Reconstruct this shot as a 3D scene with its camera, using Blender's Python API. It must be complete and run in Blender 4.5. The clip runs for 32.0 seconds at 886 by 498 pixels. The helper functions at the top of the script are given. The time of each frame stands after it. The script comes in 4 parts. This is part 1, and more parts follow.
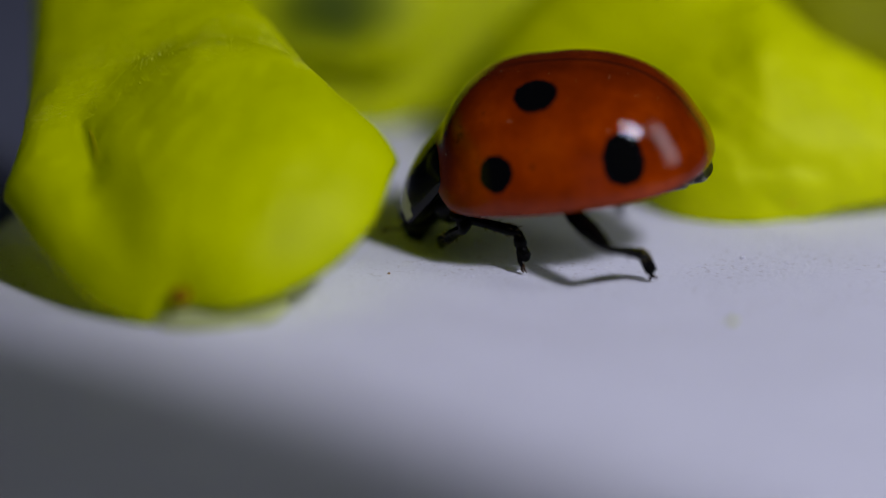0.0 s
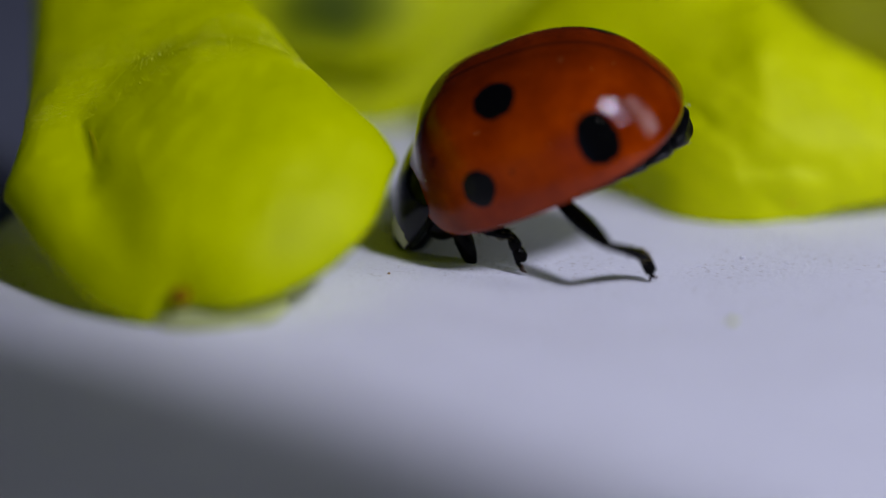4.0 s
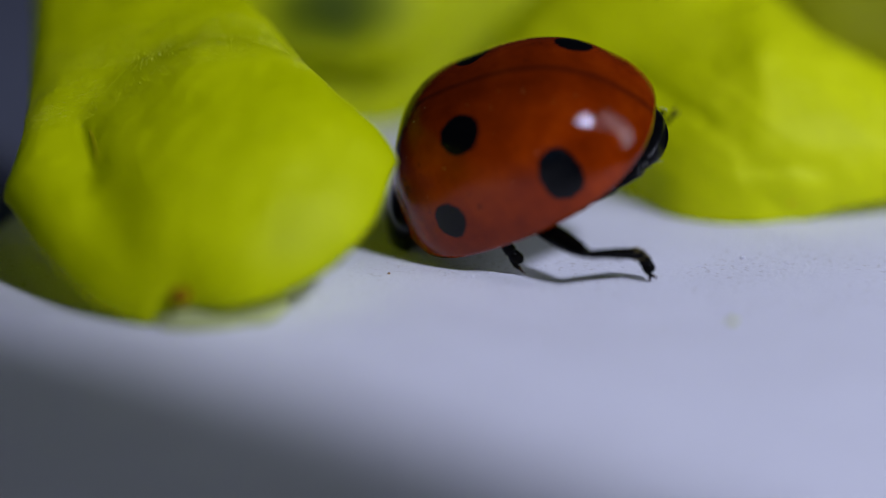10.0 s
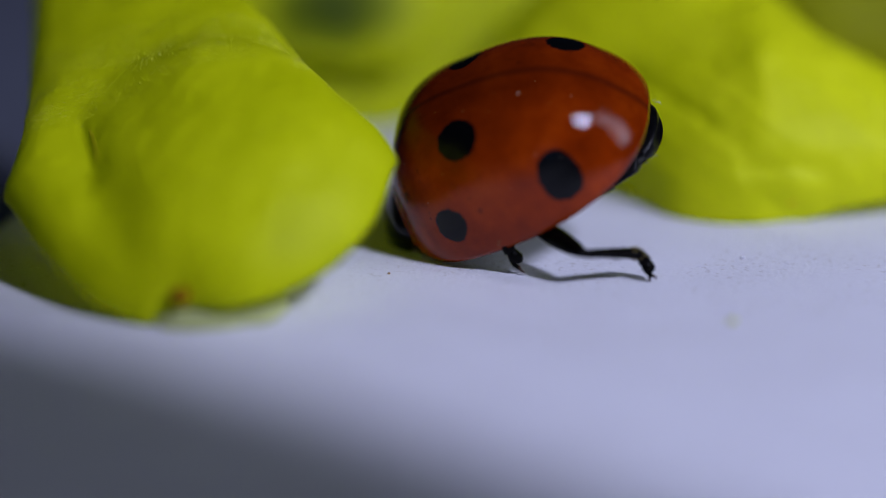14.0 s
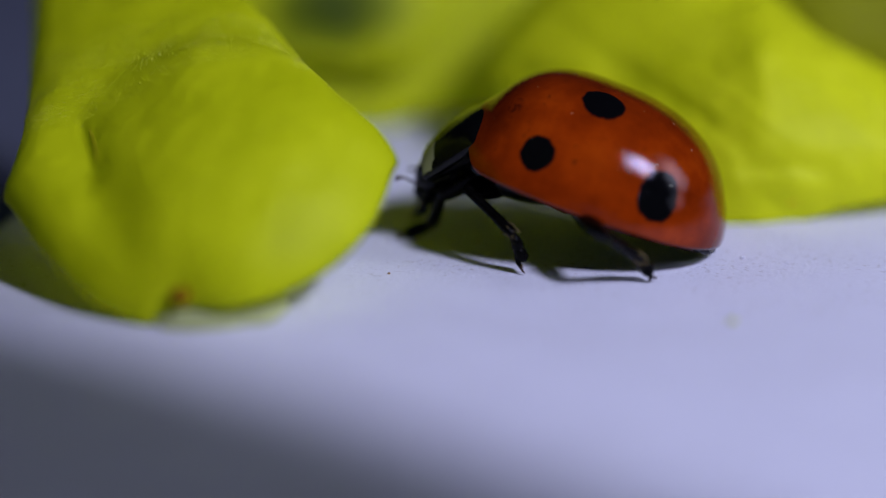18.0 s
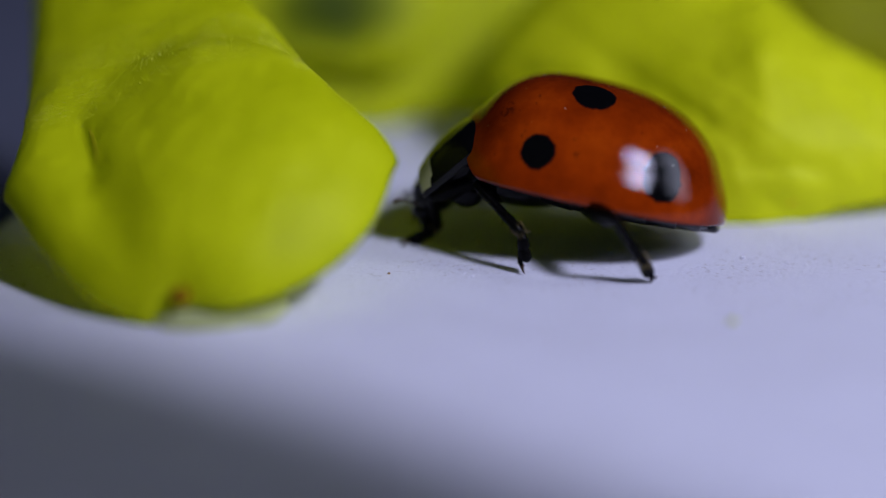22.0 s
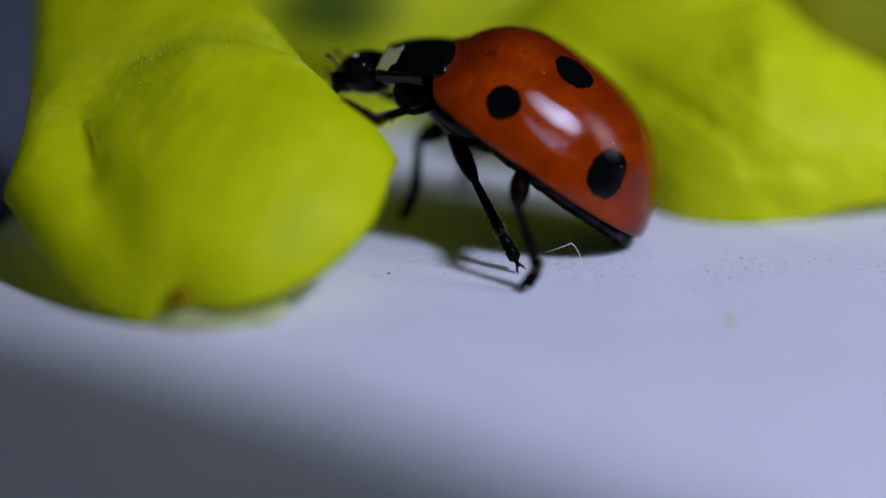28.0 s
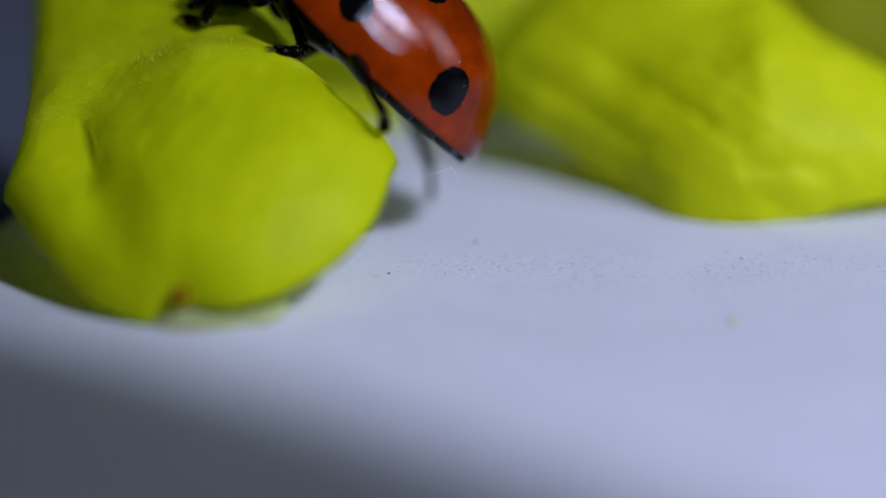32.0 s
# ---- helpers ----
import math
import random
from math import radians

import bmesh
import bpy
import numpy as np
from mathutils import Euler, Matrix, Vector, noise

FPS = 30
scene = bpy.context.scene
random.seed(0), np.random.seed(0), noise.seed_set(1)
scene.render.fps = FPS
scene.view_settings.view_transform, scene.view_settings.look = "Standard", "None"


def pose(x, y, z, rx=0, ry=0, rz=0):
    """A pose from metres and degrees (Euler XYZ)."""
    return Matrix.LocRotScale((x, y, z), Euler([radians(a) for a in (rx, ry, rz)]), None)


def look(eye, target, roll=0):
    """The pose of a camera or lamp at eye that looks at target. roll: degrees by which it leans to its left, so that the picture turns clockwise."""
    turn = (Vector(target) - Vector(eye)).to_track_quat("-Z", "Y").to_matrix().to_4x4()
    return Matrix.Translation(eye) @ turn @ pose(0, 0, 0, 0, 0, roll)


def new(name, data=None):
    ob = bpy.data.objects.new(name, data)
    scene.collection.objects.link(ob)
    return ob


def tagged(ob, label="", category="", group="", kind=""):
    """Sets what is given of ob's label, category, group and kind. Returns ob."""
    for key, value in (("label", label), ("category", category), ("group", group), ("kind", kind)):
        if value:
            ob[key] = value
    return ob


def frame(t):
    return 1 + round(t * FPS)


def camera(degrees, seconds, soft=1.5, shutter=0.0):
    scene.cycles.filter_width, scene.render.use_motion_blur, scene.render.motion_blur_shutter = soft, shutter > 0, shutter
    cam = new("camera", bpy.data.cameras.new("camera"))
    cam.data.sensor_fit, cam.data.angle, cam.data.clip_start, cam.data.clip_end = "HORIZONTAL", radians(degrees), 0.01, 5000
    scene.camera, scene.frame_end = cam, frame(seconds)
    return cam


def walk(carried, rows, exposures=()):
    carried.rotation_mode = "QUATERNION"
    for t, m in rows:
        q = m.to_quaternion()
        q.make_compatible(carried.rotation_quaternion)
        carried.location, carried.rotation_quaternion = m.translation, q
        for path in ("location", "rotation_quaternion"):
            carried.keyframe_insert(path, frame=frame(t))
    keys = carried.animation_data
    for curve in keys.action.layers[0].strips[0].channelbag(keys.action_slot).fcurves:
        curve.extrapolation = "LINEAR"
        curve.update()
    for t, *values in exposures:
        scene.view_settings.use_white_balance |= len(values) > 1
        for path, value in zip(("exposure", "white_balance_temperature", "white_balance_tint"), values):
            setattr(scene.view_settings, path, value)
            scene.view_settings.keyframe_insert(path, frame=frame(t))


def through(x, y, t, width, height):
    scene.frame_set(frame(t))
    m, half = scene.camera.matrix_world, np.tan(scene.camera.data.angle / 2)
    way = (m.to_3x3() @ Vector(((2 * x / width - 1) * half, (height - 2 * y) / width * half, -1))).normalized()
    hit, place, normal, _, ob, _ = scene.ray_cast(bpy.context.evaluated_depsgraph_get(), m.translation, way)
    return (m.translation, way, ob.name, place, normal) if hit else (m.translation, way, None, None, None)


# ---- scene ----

MM = 0.001

# ---------------------------------------------------------------- camera
cam = camera(22.0, 32.0, soft=1.0)
cam.data.dof.use_dof = True
cam.data.dof.focus_distance = 52.45 * MM
cam.data.dof.aperture_fstop = 19.0
EYE = Vector((0, -51.64 * MM, 15.788 * MM))
stand = look(EYE, (0, 0, 0))
walk(cam, [(0.0, stand), (32.0, stand)],
     exposures=[(0, -0.28, 7450, 2), (3, -0.15, 7350, 2), (6, -0.19, 7150, 2), (9, -0.17, 6900, 1), (13, -0.19, 6600, 5), (17, -0.14, 6350, 12), (20, -0.13, 6350, 13),
                (23, -0.20, 6500, 8), (25, -0.24, 6500, 3), (28, -0.20, 6500, 3), (32, -0.09, 6500, 0)])

# ---------------------------------------------------------------- light
world = bpy.data.worlds.new("world")
scene.world = world
world.use_nodes = True
world.node_tree.nodes["Background"].inputs[0].default_value = (0.16, 0.38, 1.0, 1)
world.node_tree.nodes["Background"].inputs[1].default_value = 0.0088


def lamp(name, direction, distance, watts, colour, size, size_y=None):
    """An area lamp that looks at the middle of the sheet."""
    data = bpy.data.lights.new(name, "AREA")
    data.shape, data.size, data.energy, data.color = "DISK", size, watts, colour
    if size_y:
        data.shape, data.size_y = "RECTANGLE", size_y
    at = Vector(direction).normalized() * distance
    new(name, data).matrix_world = look(at, (0, 0, 0))


# the desk lamp, with a weaker long one beside it, as the wing cases mirror them
lamp("desk_lamp", (0.465, -0.575, 0.655), 0.16, 0.262, (0.66, 0.68, 1.0), 0.025)
lamp("strip_lamp", (0.84, -0.30, 0.49), 0.16, 0.070, (0.70, 0.74, 1.0), 0.042, 0.062)
lamp("far_lamp", (-0.04, -0.98, 0.14), 0.30, 0.007, (0.20, 0.44, 1.0), 0.08)


# ---------------------------------------------------------------- materials
def mat(name):
    m = bpy.data.materials.new(name)
    m.use_nodes = True
    t = m.node_tree
    return m, t, t.nodes["Principled BSDF"]


def node(t, kind, ins=None, **props):
    n = t.nodes.new("ShaderNode" + kind)
    for k, v in props.items():
        setattr(n, k, v)
    for k, v in (ins or {}).items():
        if hasattr(v, "is_output"):
            t.links.new(v, n.inputs[k])
        else:
            n.inputs[k].default_value = v
    return n


def coords(t):
    return node(t, "TexCoord").outputs["Object"]


def noise_tex(t, scale, detail=4.0, rough=0.55, vec=None):
    return node(t, "TexNoise", {"Vector": vec or coords(t), "Scale": scale, "Detail": detail, "Roughness": rough}).outputs["Fac"]


def ramp(t, fac, stops):
    r = node(t, "ValToRGB", {"Fac": fac})
    e = r.color_ramp.elements
    while len(e) < len(stops):
        e.new(0.5)
    for el, (p, c) in zip(e, stops):
        el.position, el.color = p, (*c, 1)
    return r.outputs["Color"]


def math_node(t, op, a, b=0.0, c=0.0):
    return node(t, "Math", {0: a, 1: b, 2: c}, operation=op).outputs[0]


def bump(t, bsdf, height, strength, dist):
    b = node(t, "Bump", {"Height": height, "Strength": strength, "Distance": dist})
    t.links.new(b.outputs["Normal"], bsdf.inputs["Normal"])
    return b


def paper_material():
    m, t, b = mat("white_paper")
    fine = noise_tex(t, 9000, 5, 0.7)
    coarse = noise_tex(t, 260, 3)
    mixf = math_node(t, "MULTIPLY_ADD", fine, 0.6, math_node(t, "MULTIPLY", coarse, 0.4))
    white = ramp(t, mixf, [(0.3, (0.69, 0.69, 0.75)), (0.7, (0.81, 0.81, 0.88))])
    # sparse buff and pale flecks of the pulp
    fleck = node(t, "MapRange", {0: noise_tex(t, 6500, 3, 0.6), 1: 0.56, 2: 0.68, 3: 0.0, 4: 0.55}).outputs[0]
    where = node(t, "MapRange", {0: noise_tex(t, 420, 2), 1: 0.44, 2: 0.58, 3: 0.0, 4: 1.0}).outputs[0]
    tone = node(t, "Mix", {0: math_node(t, "MULTIPLY", fleck, where), 6: white, 7: (0.42, 0.38, 0.35, 1)}, data_type="RGBA").outputs[2]
    pale = node(t, "MapRange", {0: noise_tex(t, 5200, 2, 0.6), 1: 0.66, 2: 0.74, 3: 0.0, 4: 0.7}).outputs[0]
    tone = node(t, "Mix", {0: pale, 6: tone, 7: (0.93, 0.93, 0.96, 1)}, data_type="RGBA").outputs[2]
    t.links.new(tone, b.inputs["Base Color"])
    b.inputs["Roughness"].default_value = 0.75
    pulp = noise_tex(t, 4600, 4, 0.65)
    bump(t, b, math_node(t, "MULTIPLY_ADD", pulp, 1.8, fine), 0.38, 0.00005)
    return m


def petal_material(name, low, high, through):
    m, t, b = mat(name)
    blotch = noise_tex(t, 320, 4)
    cells = node(t, "TexVoronoi", {"Vector": coords(t), "Scale": 16000}).outputs["Distance"]
    grain = noise_tex(t, 3800, 4, 0.6)
    veins = node(t, "TexNoise", {"Vector": node(t, "Mapping", {"Vector": coords(t), "Scale": (900, 900, 130)}).outputs[0], "Scale": 1.0, "Detail": 4.0}).outputs["Fac"]
    f = math_node(t, "MULTIPLY_ADD", veins, 0.5, math_node(t, "MULTIPLY", blotch, 0.5))
    col = ramp(t, f, [(0.32, low), (0.68, high)])
    t.links.new(col, b.inputs["Base Color"])
    b.inputs["Roughness"].default_value = 0.46
    b.inputs["Specular IOR Level"].default_value = 0.14
    h = math_node(t, "MULTIPLY_ADD", cells, 0.5, math_node(t, "MULTIPLY_ADD", veins, 1.4, grain))
    bump(t, b, h, 0.36, 0.00006)
    tr = node(t, "BsdfTranslucent", {"Color": (*through, 1)})
    mix = node(t, "MixShader", {0: 0.43, 1: b.outputs[0], 2: tr.outputs[0]})
    t.links.new(mix.outputs[0], t.nodes["Material Output"].inputs["Surface"])
    return m


def throat_shade_material():
    """Shade of the blossom's hollow put into colour: dark green centre, yellow rim."""
    m, t, b = mat("throat_shade_colour")
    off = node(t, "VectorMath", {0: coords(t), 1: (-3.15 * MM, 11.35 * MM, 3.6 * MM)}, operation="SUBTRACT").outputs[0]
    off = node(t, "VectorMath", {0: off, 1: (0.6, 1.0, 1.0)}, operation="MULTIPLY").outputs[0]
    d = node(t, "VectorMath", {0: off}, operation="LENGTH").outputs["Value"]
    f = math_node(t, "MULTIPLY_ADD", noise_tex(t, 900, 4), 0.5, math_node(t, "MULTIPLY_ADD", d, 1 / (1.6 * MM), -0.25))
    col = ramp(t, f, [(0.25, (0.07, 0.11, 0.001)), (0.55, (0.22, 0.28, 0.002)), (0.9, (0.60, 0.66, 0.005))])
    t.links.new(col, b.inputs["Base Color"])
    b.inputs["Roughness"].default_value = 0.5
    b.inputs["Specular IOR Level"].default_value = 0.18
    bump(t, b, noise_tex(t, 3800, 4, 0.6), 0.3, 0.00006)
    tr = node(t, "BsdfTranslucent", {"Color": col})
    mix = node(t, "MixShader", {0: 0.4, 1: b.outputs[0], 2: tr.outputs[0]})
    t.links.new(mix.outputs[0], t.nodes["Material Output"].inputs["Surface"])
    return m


# half length to the front and to the back, half width, height and roundness of the wing cases, in millimetres
AF, AR, HALF, HIGH, POW, ROOT, SUPER, HIND, FRONT, TAIL = 2.76, 3.564, 2.656, 2.652, 2.376, 0.487, 2.540, 2.35, 0.5, 0.15


def shell_height(x, y):
    ahead, e = abs(x / (AF if x > 0 else AR)), SUPER if x > 0 else HIND
    r = (ahead ** e + abs(y / HALF) ** e) ** (1 / e)
    return HIGH * max(1 - r ** (POW + (FRONT if x > 0 else TAIL) * (ahead / r) ** 1.5), 0.0) ** ROOT


# seats of the spots on the wing cases (x, y, half length, half breadth) in millimetres
SPOTS = [(0.801, 2.472, 0.40, 0.42), (-0.116, 1.390, 0.49, 0.49), (-2.055, 2.151, 0.47, 0.60), (2.2, 0.0, 0.52, 0.52),
         (0.801, -2.4, 0.41, 0.41), (-0.1, -1.12, 0.42, 0.42), (-2.45, -1.15, 0.45, 0.45)]


def elytra_material():
    m, t, b = mat("red_wing_case")
    xyz = node(t, "SeparateXYZ", {0: coords(t)})
    ay = math_node(t, "ABSOLUTE", xyz.outputs[1])
    pos = coords(t)
    wob = noise_tex(t, 2600, 3, 0.65)

    def away(x, y, rx, ry):
        d = node(t, "VectorMath", {0: pos, 1: (x * MM, y * MM, shell_height(x, y) * MM)}, operation="SUBTRACT").outputs[0]
        d = node(t, "VectorMath", {0: d, 1: (1 / (rx * MM), 1 / (ry * MM), 1 / (ry * MM))}, operation="MULTIPLY").outputs[0]
        return node(t, "VectorMath", {0: d}, operation="LENGTH").outputs["Value"]

    near = None
    for spot in SPOTS:
        d = away(*spot)
        near = d if near is None else math_node(t, "MINIMUM", near, d)
    near = math_node(t, "ADD", near, math_node(t, "MULTIPLY_ADD", wob, 0.42, -0.21))
    mask = node(t, "MapRange", {0: near, 1: 0.95, 2: 1.06, 3: 1.0, 4: 0.0}, interpolation_type="SMOOTHSTEP").outputs[0]
    seam = node(t, "MapRange", {0: ay, 1: 0.00003, 2: 0.00014, 3: 0.4, 4: 0.0}).outputs[0]
    blot = noise_tex(t, 700, 5, 0.65)
    red = ramp(t, blot, [(0.3, (0.102, 0.0098, 0.0004)), (0.55, (0.176, 0.0190, 0.0006)), (0.75, (0.240, 0.032, 0.001))])
    # stronger light on the flanks is put into the red, the back darker, unevenly
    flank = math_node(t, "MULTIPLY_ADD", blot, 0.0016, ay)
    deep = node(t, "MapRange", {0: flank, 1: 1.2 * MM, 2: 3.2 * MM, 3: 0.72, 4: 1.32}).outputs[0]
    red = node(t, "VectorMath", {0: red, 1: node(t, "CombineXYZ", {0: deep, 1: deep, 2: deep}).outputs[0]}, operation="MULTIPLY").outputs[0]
    freckle = node(t, "MapRange", {0: noise_tex(t, 5200, 4, 0.7), 1: 0.63, 2: 0.70, 3: 0.0, 4: 0.7}).outputs[0]
    patch = node(t, "MapRange", {0: noise_tex(t, 620, 2), 1: 0.5, 2: 0.62, 3: 0.0, 4: 1.0}).outputs[0]
    scrawl = node(t, "MapRange", {0: noise_tex(t, 7000, 3, 0.7), 1: 0.50, 2: 0.60, 3: 0.0, 4: 0.55}).outputs[0]
    scar = node(t, "MapRange", {0: away(1.72, 1.75, 0.2, 0.34), 1: 0.7, 2: 1.0, 3: 1.0, 4: 0.0}).outputs[0]
    mask = math_node(t, "MAXIMUM", mask, math_node(t, "MULTIPLY", scrawl, scar))
    mask = math_node(t, "MAXIMUM", mask, math_node(t, "MULTIPLY", freckle, patch))
    tone = node(t, "Mix", {0: math_node(t, "MAXIMUM", mask, seam), 6: red, 7: (0.002, 0.002, 0.0022, 1)}, data_type="RGBA").outputs[2]
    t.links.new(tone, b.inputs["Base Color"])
    grain = noise_tex(t, 17000, 3, 0.65)
    pits = node(t, "TexVoronoi", {"Vector": pos, "Scale": 32000}).outputs["Distance"]
    dull = math_node(t, "MULTIPLY_ADD", grain, 0.045, node(t, "MapRange", {0: blot, 1: 0.3, 2: 0.7, 3: 0.0, 4: 0.03}).outputs[0])
    t.links.new(dull, b.inputs["Roughness"])
    b.inputs["IOR"].default_value = 1.31
    b.inputs["Specular IOR Level"].default_value = 0.5
    bump(t, b, math_node(t, "MULTIPLY_ADD", pits, 0.5, grain), 0.14, 0.00003)
    return m


def chitin_material(name, colour, rough, scale=5000, gloss=0.28):
    m, t, b = mat(name)
    g = noise_tex(t, scale, 4)
    t.links.new(ramp(t, g, [(0.3, tuple(c * 0.5 for c in colour)), (0.7, tuple(c * 1.3 for c in colour))]), b.inputs["Base Color"])
    b.inputs["Roughness"].default_value = rough
    b.inputs["IOR"].default_value = 1.22 if gloss < 0.1 else 1.5
    b.inputs["Specular IOR Level"].default_value = gloss * 5 if gloss < 0.1 else gloss
    bump(t, b, g, 0.3, 0.00005)
    return m


def pronotum_material():
    """Black, with one cream patch in each front corner."""
    m, t, b = mat("black_neck_shield")
    xyz = node(t, "SeparateXYZ", {0: coords(t)})
    wob = math_node(t, "MULTIPLY_ADD", noise_tex(t, 2500, 2), 0.0003, -0.00015)
    lift = math_node(t, "SUBTRACT", xyz.outputs[2], 0.46 * MM)
    lean = math_node(t, "MULTIPLY_ADD", lift, 0.75, math_node(t, "SUBTRACT", xyz.outputs[0], 1.56 * MM))
    dx = math_node(t, "ABSOLUTE", math_node(t, "ADD", lean, wob))
    dz = math_node(t, "ABSOLUTE", math_node(t, "ADD", lift, wob))
    d = math_node(t, "MAXIMUM", math_node(t, "DIVIDE", dx, 0.27 * MM), math_node(t, "DIVIDE", dz, 0.26 * MM))
    mask = node(t, "MapRange", {0: d, 1: 0.9, 2: 1.05, 3: 1.0, 4: 0.0}).outputs[0]
    col = node(t, "Mix", {0: mask, 6: (0.002, 0.002, 0.002, 1), 7: (0.31, 0.31, 0.15, 1)}, data_type="RGBA").outputs[2]
    t.links.new(col, b.inputs["Base Color"])
    b.inputs["Roughness"].default_value = 0.16
    b.inputs["IOR"].default_value = 1.28
    b.inputs["Specular IOR Level"].default_value = 0.5
    bump(t, b, noise_tex(t, 14000, 3), 0.2, 0.00003)
    return m


def table_material():
    m, t, b = mat("grey_tabletop")
    t.links.new(ramp(t, noise_tex(t, 350, 5), [(0.3, (0.095, 0.105, 0.14)), (0.7, (0.13, 0.14, 0.18))]), b.inputs["Base Color"])
    b.inputs["Roughness"].default_value = 0.6
    bump(t, b, noise_tex(t, 4000, 4), 0.2, 0.00005)
    return m


PAPER = paper_material()
TABLE = table_material()
PETAL = petal_material("yellow_petal", (0.52, 0.575, 0.003), (0.77, 0.83, 0.008), (0.82, 0.89, 0.003))
PALE = petal_material("pale_yellow_petal", (0.66, 0.71, 0.006), (0.88, 0.92, 0.018), (0.88, 0.94, 0.008))
OLIVE = petal_material("shade_sheet_green", (0.08, 0.13, 0.001), (0.18, 0.25, 0.002), (0.12, 0.18, 0.001))
# darker olive copy of the yellow petal, with shade put into the colour
SHADED_PETAL = petal_material("shaded_yellow_petal", (0.30, 0.31, 0.003), (0.42, 0.44, 0.005), (0.38, 0.40, 0.003))
PALE_LOBE = petal_material("pale_green_lobe", (0.54, 0.58, 0.25), (0.66, 0.69, 0.33), (0.62, 0.66, 0.29))
THROAT_SHADE = throat_shade_material()
RED = elytra_material()
BLACK = chitin_material("black_chitin", (0.002, 0.002, 0.0021), 0.22, gloss=0.08)
LEGS = chitin_material("black_leg_chitin", (0.0014, 0.0013, 0.0011), 0.26, 9000, 0.04)
AMBER = chitin_material("brown_claw_chitin", (0.05, 0.025, 0.012), 0.4, 9000)
PAPILLA = chitin_material("glossy_papilla", (0.62, 0.66, 0.02), 0.25, gloss=0.5)
GOLD = chitin_material("golden_bristle", (0.20, 0.15, 0.05), 0.45)
EYE_GLOSS = chitin_material("glossy_eye", (0.003, 0.003, 0.004), 0.14, gloss=0.12)
PLATE = chitin_material("glossy_black_plate", (0.003, 0.003, 0.0035), 0.3, gloss=0.06)
SHIELD = pronotum_material()
CREAM = chitin_material("cream_chitin", (0.6, 0.58, 0.42), 0.4)
BUFF = chitin_material("buff_crumb", (0.58, 0.54, 0.52), 0.8, gloss=0.05)
ORANGE = chitin_material("orange_pollen", (0.80, 0.52, 0.01), 0.6, gloss=0.2)
STAIN = chitin_material("rusty_stain", (0.50, 0.44, 0.008), 0.8, gloss=0.05)
BROWN = chitin_material("brown_petal_spot", (0.26, 0.13, 0.003), 0.8, gloss=0.05)


# ---------------------------------------------------------------- mesh helpers
def mesh_object(name, verts, faces, material, parent=None, label="", smooth=True):
    me = bpy.data.meshes.new(name)
    me.from_pydata([tuple(c * MM for c in v) for v in verts], [], faces)
    me.validate()
    bm = bmesh.new()
    bm.from_mesh(me)
    bmesh.ops.remove_doubles(bm, verts=bm.verts, dist=1e-7)
    bmesh.ops.recalc_face_normals(bm, faces=bm.faces)
    bm.to_mesh(me)
    bm.free()
    me.materials.append(material)
    if smooth:
        me.polygons.foreach_set("use_smooth", [True] * len(me.polygons))
    ob = new(name, me)
    if parent:
        ob.parent = parent
    if label:
        ob["label"] = label
    return ob


def grid_faces(rows, cols, wrap=False, start=0):
    out = []
    for i in range(rows - 1):
        for j in range(cols if wrap else cols - 1):
            k = (j + 1) % cols
            out.append((start + i * cols + j, start + i * cols + k, start + (i + 1) * cols + k, start + (i + 1) * cols + j))
    return out


def tube(points, radii, sides=12, squash=1.0, side=Vector((0, 1, 0))):
    """Rings along points, closed at both ends; squash flattens the rings along the side axis."""
    pts = [Vector(p) for p in points]
    verts, faces = [], []
    for i, p in enumerate(pts):
        d = (pts[min(i + 1, len(pts) - 1)] - pts[max(i - 1, 0)]).normalized()
        a = side - d * side.dot(d)
        a = a.normalized() if a.length > 1e-6 else d.orthogonal().normalized()
        b = d.cross(a)
        for k in range(sides):
            w = 2 * math.pi * k / sides
            verts.append(p + radii[i] * (squash * math.cos(w) * a + math.sin(w) * b))
    faces = grid_faces(len(pts), sides, True)
    for i, p in ((0, pts[0]), (len(pts) - 1, pts[-1])):
        verts.append(p)
        c = len(verts) - 1
        faces += [(i * sides + k, i * sides + (k + 1) % sides, c) for k in range(sides)]
    return verts, faces


def joined(pieces):
    verts, faces = [], []
    for v, f in pieces:
        o = len(verts)
        verts += list(v)
        faces += [tuple(i + o for i in q) for q in f]
    return verts, faces


def ball(c, r, n=14, m=20):
    """An ellipsoid with the half axes r."""
    verts = []
    for i in range(n + 1):
        a = math.pi * i / n
        for j in range(m):
            w = 2 * math.pi * j / m
            verts.append(Vector((c[0] + r[0] * math.sin(a) * math.cos(w), c[1] + r[1] * math.sin(a) * math.sin(w), c[2] + r[2] * math.cos(a))))
    return verts, grid_faces(n + 1, m, True)


# ---------------------------------------------------------------- the paper
EDGE_AT, EDGE_ALONG, EDGE_OUT = Vector((-11.44, -22.84, 0)), Vector((0.833, -0.553, 0)), Vector((-0.553, -0.833, 0))
EDGE_ROUND, EDGE_TURN = 1.4, 1.95
CARD = EDGE_ROUND * (1 - math.cos(EDGE_TURN))
EDGE_BACK = Vector((0.15, 1.0, 0)).normalized()


def card_profile(l):
    """Way out and height at the arc length l past the line where the card's edge begins to round down."""
    r = EDGE_ROUND
    if l <= 0:
        return l, 0.0
    return r * math.sin(l / r), -r * (1 - math.cos(l / r))


